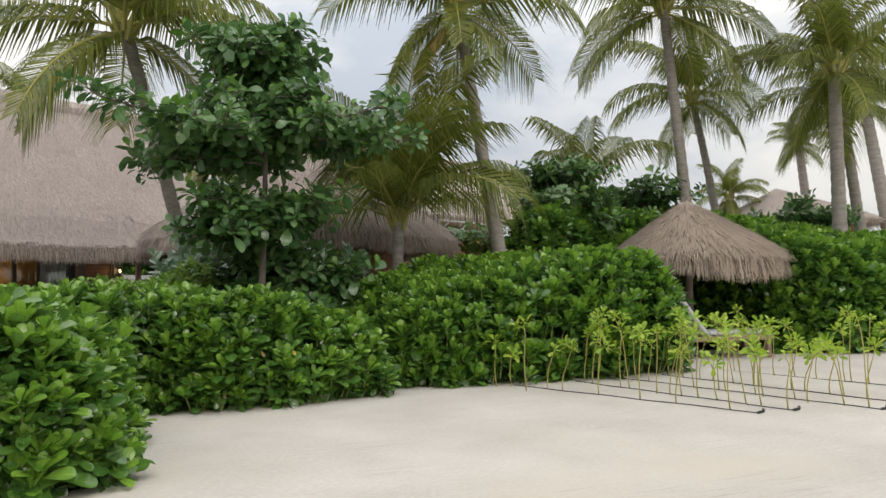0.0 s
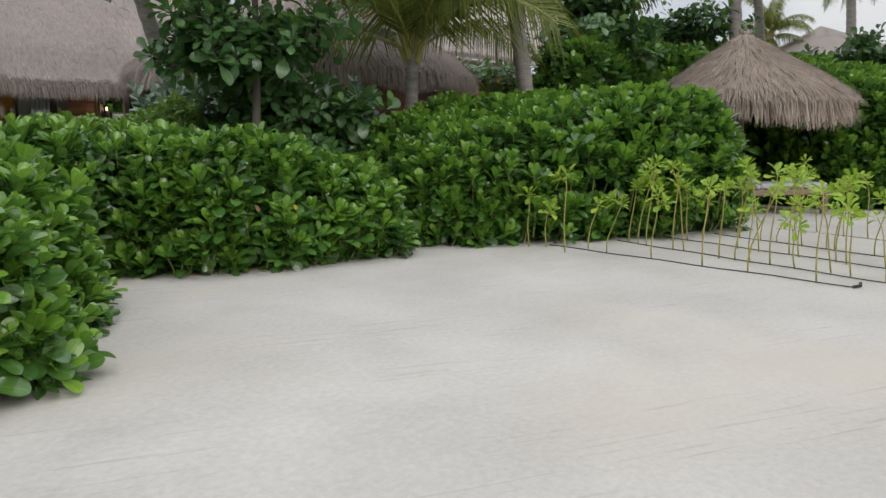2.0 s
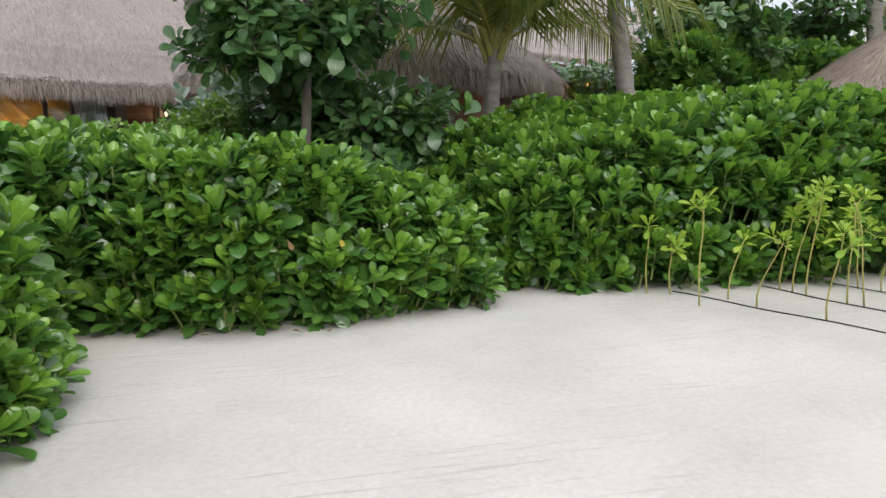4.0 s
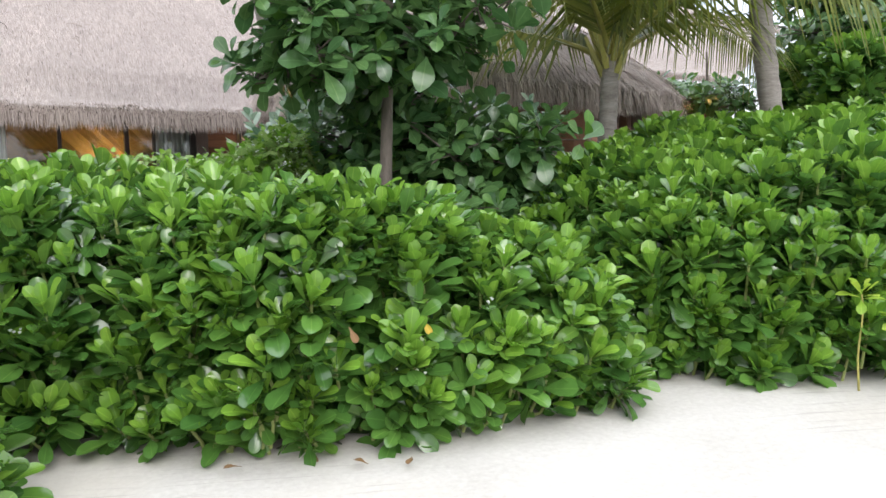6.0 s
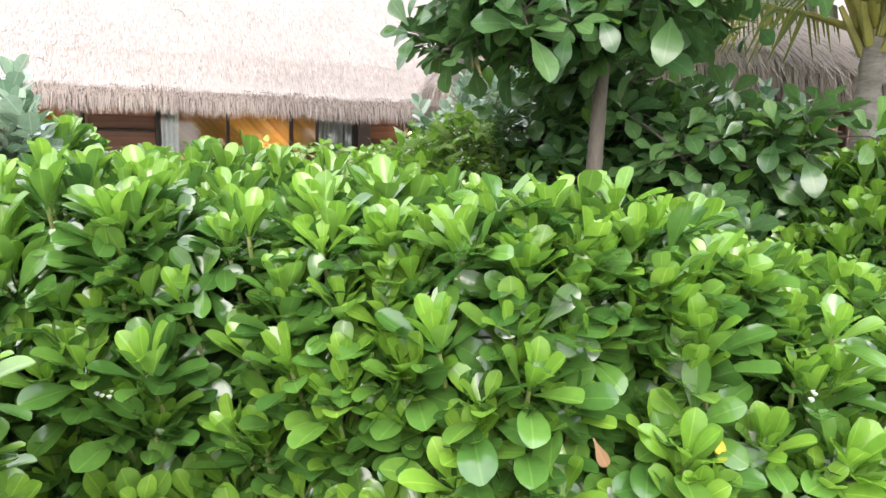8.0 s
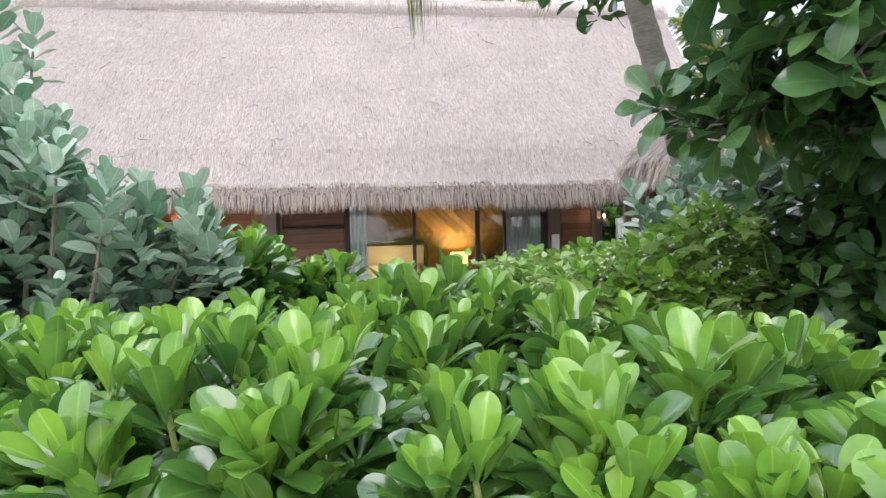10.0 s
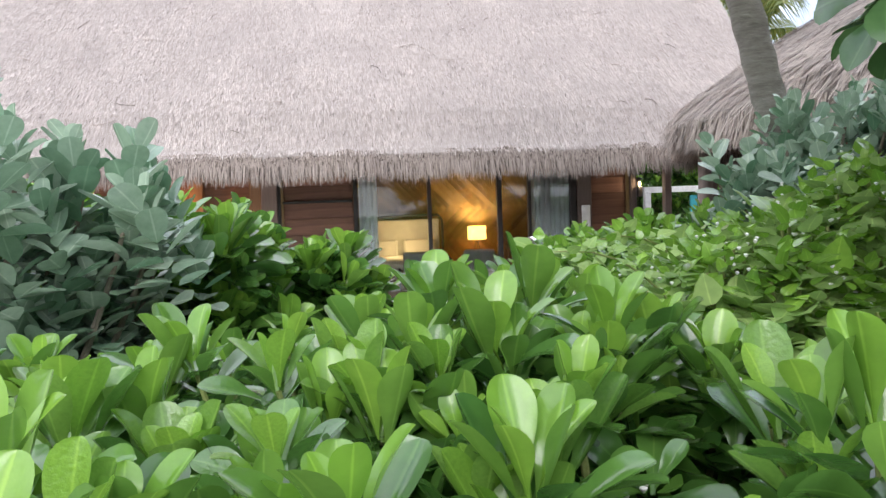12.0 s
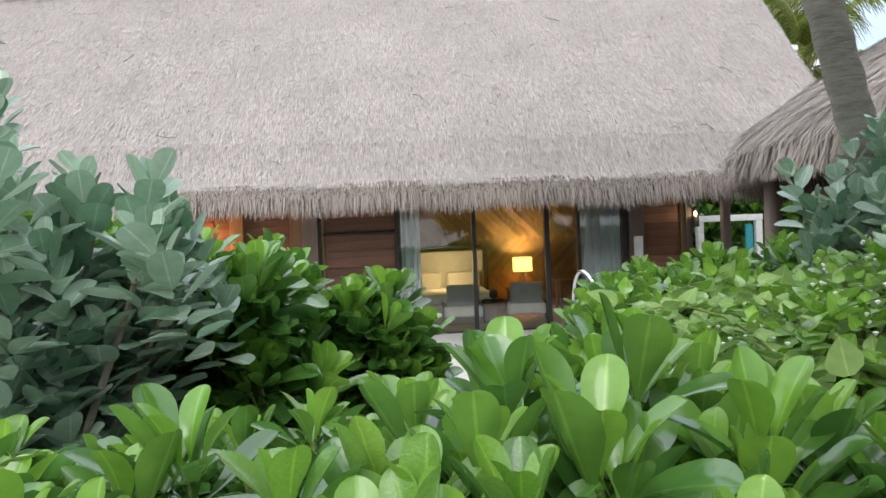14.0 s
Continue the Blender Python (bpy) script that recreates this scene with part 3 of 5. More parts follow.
hedge("naupaka_shrub", [(3.2, 7.3), (3.7, 7.17), (4.08, 7.38), (4.44, 8.2), (4.9, 8.88), (5.02, 9.6), (4.65, 10.3), (3.0, 10.8), (1.5, 10.0), (2.2, 8.3)],
      lambda x, y: 1.14 + 0 * x, 0.95, 40, "dense bright green seaside shrub at the edge of the sand", NAU_ROSETTES, NAU_INNER)
shore_bank = hedge("naupaka_shrub", [(4.7, 10.25), (5.35, 10.06), (5.8, 9.76), (6.3, 9.38), (6.85, 9.24), (7.5, 9.14), (8.02, 9.02), (8.42, 9.38), (8.55, 10.2), (8.2, 10.9), (7.4, 11.4), (7.0, 12.0), (6.4, 12.6), (5.0, 13.0), (3.6, 12.8), (3.4, 11.2)],
      lambda x, y: np.clip(1.31 - 0.20 * np.maximum(0, x - 5.8) - 0.25 * np.maximum(0, y - 12.3) - 0.05 * np.maximum(0, 5 - x) - 0.06 * np.clip(5.6 - x, 0, 1) - 0.11 * np.clip(y - 11.2, 0, 1)
      - 0.22 * np.exp(-((x - 5.55) ** 2 + (y - 10.85) ** 2) / 0.34) - 0.16 * np.exp(-((x - 5.95) ** 2 + (y - 10.45) ** 2) / 0.16) - 0.05 * np.exp(-((x - 4.7) ** 2 + (y - 11.6) ** 2) / 0.25), 0.8, 1.6), 0.5, 38,
      "wide bank of glossy green seaside shrub on the sand", NAU_ROSETTES, NAU_INNER, near=(5.5, 11.45, 0.75), blossom=110)
hedge("naupaka_shrub", [(8.55, 9.4), (8.8, 9.08), (9.2, 8.78), (9.6, 8.53), (10.5, 8.08), (11.5, 7.53), (12.4, 7.18), (12.95, 7.4), (13.6, 8.3), (13.9, 9.5), (13.8, 11.3), (12.0, 12.2), (9.5, 12.2), (8.9, 10.8)],
      lambda x, y: np.clip(0.98 + 0.27 * (x - 8.8), 0.95, 1.72), 0.6, 36,
      "tall bank of green seaside shrub behind planted seedlings", NAU_SIMPLE, NAU_INNER, 1.05)
hedge("naupaka_shrub", [(14.4, 11.0), (16.0, 10.4), (16.9, 9.7), (16.65, 8.4), (16.75, 7.15), (17.55, 5.9), (19.5, 4.8), (23.0, 3.2), (27.0, 3.0), (27.0, 8.0), (22.0, 12.0), (18.0, 12.9), (15.3, 12.7)],
      lambda x, y: np.minimum(np.clip(2.35 + 0.22 * (y - 8.0), 2.0, 3.0) + 0.25 * np.clip(x - 19, 0, 1), 1.3 + 1.6 * np.clip(np.hypot(x - 15.95, y - 8.45) - 1.75, 0, 2)), 0.5, 30,
      "high green shrubbery behind the thatched parasol", NAU_SIMPLE, NAU_INNER, 1.35)


# ---- palms ----
def frond_mesh(name, rise, droop, length, seed, dry=False):
    r = np.random.default_rng(seed)
    pts, p, n = [], Vector((0, 0, 0)), 16
    for i in range(n + 1):
        e = radians(rise - droop * (i / n) ** 1.4)
        pts.append(p.copy())
        p = p + Vector((0, math.cos(e), math.sin(e))) * (length / n)
    v, f = [], []
    for sgn in (-1, 1):
        for j in range(64):
            t = 0.11 + 0.89 * (j + r.uniform(-0.3, 0.3)) / 64
            i = min(n - 1, int(t * n))
            a = pts[i].lerp(pts[i + 1], t * n - i)
            d = (pts[i + 1] - pts[i]).normalized()
            up = Vector((1, 0, 0)).cross(d).normalized()
            ln = length * 0.27 * (0.55 + 0.75 * math.sin(math.pi * min(1, t * 0.9 + 0.08))) * r.uniform(0.82, 1.1)
            lead = 0.55 + 0.6 * t
            out = (Vector((sgn, 0, 0)) + d * lead + up * 0.18).normalized()
            w = 0.018 + 0.012 * (1 - t)
            q1 = a + out * ln * 0.5
            q2 = a + out * ln * 0.93 + Vector((0, 0, -ln * r.uniform(0.35, 0.8)))
            wv = d * w
            o = len(v)
            v += [a - wv * 0.5, a + wv * 0.5, q1 + wv, q1 - wv, q2 + wv * 0.12, q2 - wv * 0.12]
            f += [(o, o + 1, o + 2, o + 3), (o + 3, o + 2, o + 4, o + 5)]
    s = Solid().tube(pts, [0.035 * (1 - 0.88 * i / n) + 0.003 for i in range(n + 1)], 5, False)
    return s.mesh(name, RACHIS, True), mesh_np("pinnate_blade", [tuple(q) for q in v], f, [PALM_DRY if dry else PALM_LEAF], None, False)


def frond(meshes, thing, m, label=""):
    """A frond is its rachis; the leaflets hang on it."""
    fr = part_of("frond", meshes[0], thing, label)
    fr.matrix_basis = m
    tagged(part_of("pinnate_blade", meshes[1], fr), kind="stuff")


FRONDS = [frond_mesh("frond", 78, 62, 3.0, 1), frond_mesh("frond", 58, 78, 3.2, 2), frond_mesh("frond", 34, 82, 3.2, 3),
          frond_mesh("frond", 8, 70, 3.0, 4), frond_mesh("frond", -25, 50, 2.7, 5)]
FROND_DRY = frond_mesh("frond", -45, 35, 1.9, 6, True)


def palm(foot, top, radius, label, fronds=20, size=1.0, seed=0, bend=0.25, dry=1, levels=5):
    r = np.random.default_rng(seed)
    thing = empty("coconut_palm", foot, label, "palm tree", "coconut palms")
    a, b = Vector((0, 0, 0)), Vector(top) - Vector(foot)
    pts, radii, n = [], [], 46
    side = Vector((b.x, b.y, 0))
    for i in range(n + 1):
        t = i / n
        p = a.lerp(b, t)
        p -= side * bend * math.sin(math.pi * t)
        pts.append(p)
        radii.append(radius * (1.0 + 0.5 * max(0, 0.12 - t) / 0.12 - 0.28 * t) * (1.05 if i % 2 else 0.95))
    Solid().tube(pts, radii, 12).part("trunk", PALM_BARK, thing, "grey ringed trunk", True)
    boot = Solid()
    for i in range(14):
        az, z = i * 2.4, -0.35 + 0.03 * i
        d = Vector((math.cos(az), math.sin(az), 0))
        boot.tube([b + d * radius * 0.6 + Vector((0, 0, z)), b + d * (radius + 0.06) * size + Vector((0, 0, z + 0.25 * size)), b + d * (radius + 0.16) * size + Vector((0, 0, z + 0.45 * size))], [0.05, 0.04, 0.025], 5, False)
    boot.part("crownshaft", RACHIS, thing, "yellowish leaf stalk bases")
    for i in range(fronds):
        k = i / fronds
        me = FRONDS[min(4, int(k * levels))]
        s = size * r.uniform(0.85, 1.1)
        frond(me, thing, Matrix.Translation(b + Vector((0, 0, 0.12 - 0.3 * k))) @ pose(0, 0, 0, r.normal(0, 6), r.normal(0, 8), i * 137.5 + r.normal(0, 10)) @ Matrix.Scale(s, 4))
    for i in range(dry):
        frond(FROND_DRY, thing, Matrix.Translation(b + Vector((0, 0, -0.2))) @ pose(0, 0, 0, 0, 0, r.uniform(0, 360)) @ Matrix.Scale(size, 4), "dry yellow-brown frond")
    return thing


PALMS = [
    ((9.85, 16.29, 0), (7.27, 14.79, 6.0), 0.15, "leaning coconut palm beside the thatched villa", 17, 1.0, 1, 0.0, 0),
    ((11.65, 12.6, 0), (11.7, 12.55, 2.8), 0.14, "young short coconut palm with steep spreading fronds", 18, 1.05, 2, 0.0, 0, 2.7),
    ((14.2, 11.6, 0), (13.0, 12.1, 7.2), 0.16, "tall slightly leaning coconut palm over the shrubs", 19, 0.95, 3, 0.0, 1),
    ((19.6, 9.9, 0), (19.3, 10.5, 8.6), 0.16, "tall coconut palm behind the thatched parasol", 18, 1.0, 4, 0.0, 0),
    ((23.8, 10.8, 0), (23.2, 11.5, 7.2), 0.14, "coconut palm with a dark curved trunk", 15, 0.9, 5, 0.15, 0),
    ((20.56, 6.95, 0), (20.57, 6.9, 6.5), 0.18, "stout coconut palm with a pale ringed trunk", 16, 0.92, 6, 0.0, 0),
    ((24.7, 7.2, 0), (24.4, 7.7, 6.6), 0.17, "coconut palm with a smooth pale trunk", 14, 0.9, 7, 0.05, 0),
    ((38.9, 12.3, 0), (38.6, 12.9, 8.2), 0.25, "distant thin coconut palm", 14, 0.55, 8, 0.0, 0),
    ((36.6, 8.6, 0), (36.3, 9.6, 9.2), 0.30, "distant leaning coconut palm", 14, 0.7, 9, 0.05, 0),
    ((33.9, 14.5, 0), (33.9, 14.5, 5.4), 0.2, "distant young palm with yellowish fronds", 16, 0.6, 10, 0.0, 1),
    ((18.2, 12.4, 0), (18.1, 12.3, 3.8), 0.12, "young palm with upright dark fronds among shrubs", 7, 0.8, 11, 0.0, 0, 2),
    ((11.3, 34.0, 0), (11.3, 33.5, 8.2), 0.2, "palm crown behind the villa roof", 16, 0.9, 12, 0.0, 0),
    ((17.2, 30.0, 0), (17.0, 30.0, 6.4), 0.2, "palm crown behind the villa gable", 18, 1.0, 13, 0.0, 0),
]
for p in PALMS:
    palm(*p)



# ---- thatch ----
def strands(p, d, nrm, length, width, lift):
    """Flat tapering straws from p along d, their tips lifted along nrm."""
    d = d / np.linalg.norm(d, axis=1)[:, None]
    w = np.cross(d, nrm)
    w /= np.linalg.norm(w, axis=1)[:, None] + 1e-9
    w = w * width[:, None]
    a, m, t = p, p + d * (length * 0.55)[:, None] + nrm * (lift * 0.45)[:, None], p + d * length[:, None] + nrm * lift[:, None]
    v = np.stack([a - w * 0.5, a + w * 0.5, m - w * 0.5, m + w * 0.5, t - w * 0.2, t + w * 0.2], 1).reshape(-1, 3)
    o = (np.arange(len(p)) * 6)[:, None, None]
    f = (np.array([[0, 1, 3, 2], [2, 3, 5, 4]])[None] + o).reshape(-1, 4)
    return v, f


def along(profile, t):
    """Points and directions on a polyline of (out, height), t from 0 to 1 by length."""
    P = np.array(profile, float)
    L = np.r_[0, np.cumsum(np.hypot(*np.diff(P, axis=0).T))]
    s = t * L[-1]
    k = np.clip(np.searchsorted(L, s, "right") - 1, 0, len(P) - 2)
    u = (s - L[k]) / (L[k + 1] - L[k])
    D = (P[k + 1] - P[k]) / (L[k + 1] - L[k])[:, None]
    return P[k] + (P[k + 1] - P[k]) * u[:, None], D, L[-1]


def gable_roof(thing, off, ridge, eave, x_ridge, x_eave, per_m2, fringe, mat, thick=0.34):
    """A thatched slope that faces -Y, and its back; ridge, eave: (y, z); x_ridge, x_eave: the ends of both."""
    off = np.array(off, float)
    (yr, zr), (ye, ze) = ridge, eave
    prof = [(yr, zr), (ye + 0.75, ze + 0.42 + 0.75 * (zr - ze - 0.42) / (yr - ye)), (ye + 0.28, ze + 0.50), (ye + 0.06, ze + 0.34), (ye + 0.10, ze + 0.22)]
    ts = np.linspace(0, 1, 40)
    pts, _, total = along(prof, ts)

    def ends(y):
        k = (y - ye) / (yr - ye)
        return x_eave[0] + (x_ridge[0] - x_eave[0]) * k, x_eave[1] + (x_ridge[1] - x_eave[1]) * k

    cols = 60
    v = []
    for y, z in pts:
        a, b = ends(y)
        for c in range(cols + 1):
            x = a + (b - a) * c / cols
            v.append((x, y, z + 0.03 * noise.noise((x * 0.8, y * 0.8, z))))
    top = len(v)
    for y, z in ((ye + 0.30, ze + 0.20), (yr, zr - thick)):
        a, b = ends(y)
        v += [(a + (b - a) * c / cols, y, z) for c in range(cols + 1)]
    # back slope
    for y, z in ((yr, zr), (2 * yr - ye, ze + 0.3)):
        a, b = x_ridge if y == yr else x_eave
        v += [(a + (b - a) * c / cols, y + 0.002, z) for c in range(cols + 1)]
    f = []
    r = cols + 1
    for i in list(range(len(pts) - 1)) + [len(pts) - 1, len(pts), len(pts) + 2]:
        f += [(i * r + c, i * r + c + 1, (i + 1) * r + c + 1, (i + 1) * r + c) for c in range(cols)]
    body = mesh_np("thatch_body", np.array(v) - off, f, [THATCH_BASE])
    part_of("thatch_body", body, thing, "thick weathered thatch")
    n = int(total * (x_ridge[1] - x_ridge[0]) * per_m2)
    t = rng.uniform(0, 0.97, n)
    # laid in courses: the lower end of each is thicker
    course = total / 0.34
    t = np.where(rng.uniform(0, 1, n) < 0.22, (np.floor(t * course) + rng.beta(2.5, 1.5, n)) / course * 0.985, t)
    q, d, _ = along(prof, t)
    a, b = ends(q[:, 0])
    x = a + (b - a) * rng.uniform(0, 1, n)
    p = np.stack([x, q[:, 0], q[:, 1]], 1)
    dd = np.stack([rng.normal(0, 0.13, n), d[:, 0], d[:, 1]], 1)
    nn = np.stack([np.zeros(n), d[:, 1], -d[:, 0]], 1)
    s1 = strands(p + nn * 0.012, dd, nn, rng.uniform(0.06, 0.17, n), rng.uniform(0.0035, 0.0065, n), rng.uniform(0.004, 0.022, n) + 0.035 * (rng.uniform(0, 1, n) < 0.06))
    m = int((x_eave[1] - x_eave[0]) * fringe)
    k = rng.uniform(0, 1, m)
    lvl = rng.uniform(0, 1, m)
    p = np.stack([x_eave[0] + (x_eave[1] - x_eave[0] + 0.1) * k, ye - 0.06 + 0.2 * lvl, ze + 0.42 - 0.22 * (1 - lvl) + 0.02 * np.sin(k * 60)], 1)
    p[:, 2] += np.array([0.05 * noise.noise((u * 3.1, 0, 0)) for u in p[:, 0]])
    dd = np.stack([rng.normal(0, 0.10, m), rng.normal(-0.10, 0.07, m), -np.ones(m)], 1)
    nn = np.tile([0.0, -1.0, 0.0], (m, 1))
    s2 = strands(p, dd, nn, rng.uniform(0.19, 0.345, m), rng.uniform(0.006, 0.012, m), rng.normal(0.02, 0.025, m))
    for name, (sv, sf), lab, mm in (("straw", s1, "short grey straw ends", mat), ("eave_fringe", s2, "ragged brown hanging straw fringe, partly darkened for eave shade", THATCH_SHADED_EDGE)):
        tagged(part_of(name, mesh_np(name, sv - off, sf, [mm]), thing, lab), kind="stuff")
    # stray straws that have worked loose and curl over the slope
    if per_m2 > 200:
        stray = Solid()
        for _ in range(130):
            u, c = rng.uniform(0.03, 0.9), rng.uniform(0.02, 0.98)
            (qy, qz), (dy, dz) = [w[0] for w in along(prof, np.array([u]))[:2]]
            a, b = ends(qy)
            base, down, out = Vector((a + (b - a) * c, qy, qz)), Vector((0, dy, dz)), Vector((0, dz, -dy))
            ln, az, bow = rng.uniform(0.12, 0.34), rng.uniform(-1.4, 1.4), rng.uniform(-0.5, 0.5)
            way, cross = down * math.cos(az) + Vector((math.sin(az), 0, 0)), down * -math.sin(az) + Vector((math.cos(az), 0, 0))
            stray.tube([base + way * ln * k + cross * ln * bow * k * (1 - k) * 2 + out * (0.03 + 0.09 * k * (1 - k)) - Vector(off) for k in np.linspace(0, 1, 6)], 0.005, 4, False)
        tagged(stray.part("stray_straw", THATCH_SHADED_EDGE, thing, "loose curled brown straws"), kind="stuff")
    # ridge roll
    cap = []
    for yy, zz in ((yr - 0.42, zr - 0.38), (yr - 0.40, zr - 0.22), (yr - 0.2, zr + 0.06), (yr, zr + 0.13), (yr + 0.25, zr + 0.0), (yr + 0.42, zr - 0.36)):
        cap += [(x_ridge[0] - 0.05 + (x_ridge[1] - x_ridge[0] + 0.1) * c / cols, yy, zz + 0.025 * noise.noise((c * 0.9, yy, 3))) for c in range(cols + 1)]
    cf = [(i * r + c, i * r + c + 1, (i + 1) * r + c + 1, (i + 1) * r + c) for i in range(5) for c in range(cols)]
    part_of("ridge_cap", mesh_np("ridge_cap", np.array(cap) - off, cf, [THATCH_BASE]), thing, "rolled thatch ridge")
    m = int((x_ridge[1] - x_ridge[0]) * 260)
    p = np.stack([rng.uniform(x_ridge[0], x_ridge[1], m), np.full(m, yr - 0.36) + rng.uniform(0, 0.2, m), zr - 0.22 + rng.uniform(0, 0.18, m)], 1)
    nn = np.tile([0.0, -0.7, 0.7], (m, 1))
    sv, sf = strands(p + nn * 0.03, np.stack([rng.normal(0, 0.25, m), np.full(m, -0.6), np.full(m, -0.75)], 1), nn, rng.uniform(0.12, 0.3, m), rng.uniform(0.007, 0.013, m), rng.uniform(0.0, 0.05, m))
    tagged(part_of("ridge_straw", mesh_np("ridge_straw", sv - off, sf, [mat]), thing, "loose straw along the ridge"), kind="stuff")


def cone_roof(thing, off, centre, apex, radius, rim, drop, per_m2, fringe, mat, belly=0.0, length=(0.15, 0.4), width=(0.008, 0.016)):
    """A round thatched roof; apex: (x, y, z); rim: height of its upper edge; drop: the fringe's length."""
    off = np.array(off, float)
    cx, cy = centre
    ax, ay, az = apex
    prof = [(0.0, 1.0), (0.35, 0.66 + belly * 0.5), (0.7, 0.32 + belly), (0.92, 0.10 + belly * 0.6), (1.0, 0.0), (1.005, -0.12 * drop), (0.97, -0.35 * drop)]
    pr = [(r * radius, z) for r, z in prof]

    def place(r, z, a):
        h = np.where(z > 0, rim + (az - rim) * z, rim + z)
        s = np.clip(1 - r / radius, 0, 1)
        return np.stack([cx + (ax - cx) * s + r * np.cos(a), cy + (ay - cy) * s + r * np.sin(a), h], -1)

    n = 56
    ang = np.linspace(0, 2 * math.pi, n, endpoint=False)
    q, _, _ = along(pr, np.linspace(0.004, 1, 26))
    v = np.concatenate([place(np.full(n, r), np.full(n, z), ang) for r, z in q] + [place(np.full(n, 0.9 * radius), np.full(n, -0.3 * drop), ang), place(np.full(n, 0.02), np.full(n, 0.86), ang)])
    v[:, 2] += np.array([0.03 * noise.noise((x * 1.2, y * 1.2, 7)) for x, y, _ in v])
    rows_ = len(v) // n
    f = [(i * n + c, i * n + (c + 1) % n, (i + 1) * n + (c + 1) % n, (i + 1) * n + c) for i in range(rows_ - 1) for c in range(n)]
    part_of("thatch_body", mesh_np("thatch_body", v - off, f, [THATCH_BASE]), thing, "thick conical thatch")
    m = int(math.pi * radius * radius * 1.2 * per_m2)
    t = np.sqrt(rng.uniform(0.0005, 0.93, m))
    a = rng.uniform(0, 2 * math.pi, m)
    q, d, _ = along(pr[:5], t)
    p = place(q[:, 0], q[:, 1], a)
    q2, _, _ = along(pr[:5], np.minimum(1, t + 0.02))
    p2 = place(q2[:, 0], q2[:, 1], a + rng.normal(0, 0.004, m))
    dd = p2 - p
    tang = np.stack([-np.sin(a), np.cos(a), np.zeros(m)], 1)
    nn = np.cross(tang, dd)
    nn /= np.linalg.norm(nn, axis=1)[:, None] + 1e-9
    nn *= np.sign(nn[:, 2:3] + 1e-9)
    dd = dd / (np.linalg.norm(dd, axis=1)[:, None] + 1e-9) + tang * rng.normal(0, 0.12, (m, 1))
    s1 = strands(p + nn * 0.012, dd, nn, rng.uniform(*length, m), rng.uniform(*width, m), rng.uniform(0.01, 0.05, m))
    m = int(2 * math.pi * radius * fringe)
    a = rng.uniform(0, 2 * math.pi, m)
    lvl = rng.uniform(0, 1, m)
    p = place(radius * (1.01 - 0.12 * lvl), 0.02 - 0.08 * drop * (1 - lvl), a)
    outw = np.stack([np.cos(a), np.sin(a), np.zeros(m)], 1)
    ln = drop * rng.uniform(0.55, 1.0, m) * (0.88 + 0.25 * np.array([noise.noise((u * 4.0, radius, 0)) for u in a]))
    dd = outw * rng.normal(0.12, 0.1, (m, 1)) + np.array([0, 0, -1.0]) + rng.normal(0, 0.09, (m, 3))
    s2 = strands(p, dd, outw, ln, rng.uniform(width[1] * 0.7, width[1] * 1.25, m), rng.normal(0.02, 0.03, m))
    for name, (sv, sf), lab in (("straw", s1, "layered straw"), ("eave_fringe", s2, "ragged straw fringe")):
        tagged(part_of(name, mesh_np(name, sv - off, sf, [mat]), thing, lab), kind="stuff")


# ---- the villa ----
VX, VY = 5.0, 23.04
villa = empty("thatched_villa", (VX, VY, 0), "low timber villa under a deep grey thatched roof", "house")
VO = (VX, VY, 0)


def at_villa(x, y, z):
    return (x - VX, y - VY, z)


gable_roof(villa, VO, (26.5, 7.40), (21.36, 2.17), (-9.0, 13.6), (-9.0, 12.85), 1050, 950, THATCH)
# walls behind the boards
wall = Solid()
for x0, x1 in ((-8.0, 5.39), (9.5, 10.6)):
    wall.box(at_villa((x0 + x1) / 2, 23.16, 1.4), (x1 - x0, 0.12, 2.8))
wall.box(at_villa(7.44, 23.16, 2.62), (4.1, 0.12, 0.36))
wall.part("front_wall", WALL_WOOD, villa, "dark brown timber wall")
back = Solid().box(at_villa(1.3, 28.0, 2.2), (18.6, 0.15, 4.4)).box(at_villa(-8.0, 25.6, 1.6), (0.15, 4.7, 3.2)).box(at_villa(10.6, 25.6, 1.6), (0.15, 4.7, 3.2))
back.part("back_wall", WALL_WOOD, villa, "dark timber back and side walls")
BOARD = {}


def boards(x0, x1, z0, z1, y, h=0.29):
    w = round(x1 - x0, 3)
    if w not in BOARD:
        BOARD[w] = Solid().box((0, 0, 0), (w, 0.03, h - 0.006), bevel=0.003).mesh("plank", WALL_WOOD)
    for i in range(int((z1 - z0) / h)):
        ob = part_of("plank", BOARD[w], villa)
        ob.location = at_villa((x0 + x1) / 2, y + rng.uniform(-0.003, 0.003), z0 + h * (i + 0.5))


for x0, x1 in ((0.4, 1.6), (1.62, 2.28), (2.34, 2.57), (2.80, 3.58), (4.12, 5.36), (9.76, 10.5)):
    boards(x0, x1, 0.1, 2.75, 23.08)
for x0, x1, y, mat, lab in ((2.57, 2.80, 23.0, POST_WOOD, "honey-coloured post"), (3.58, 3.78, 23.0, POST_WOOD, "honey-coloured post"), (3.78, 4.05, 22.98, GREY_WOOD, "weathered grey post"),
                            (9.49, 9.74, 22.98, GREY_WOOD, "weathered grey post"), (10.5, 10.62, 23.0, GREY_WOOD, "weathered grey post")):
    Solid().box(at_villa((x0 + x1) / 2, y, 1.35), (x1 - x0, 0.14, 2.7), bevel=0.012).part("post", mat, villa, lab)
Solid().box(at_villa(9.62, 22.89, 1.42), (0.16, 0.03, 0.4)).part("switch_plate", WHITE, villa, "pale rectangular wall plate")
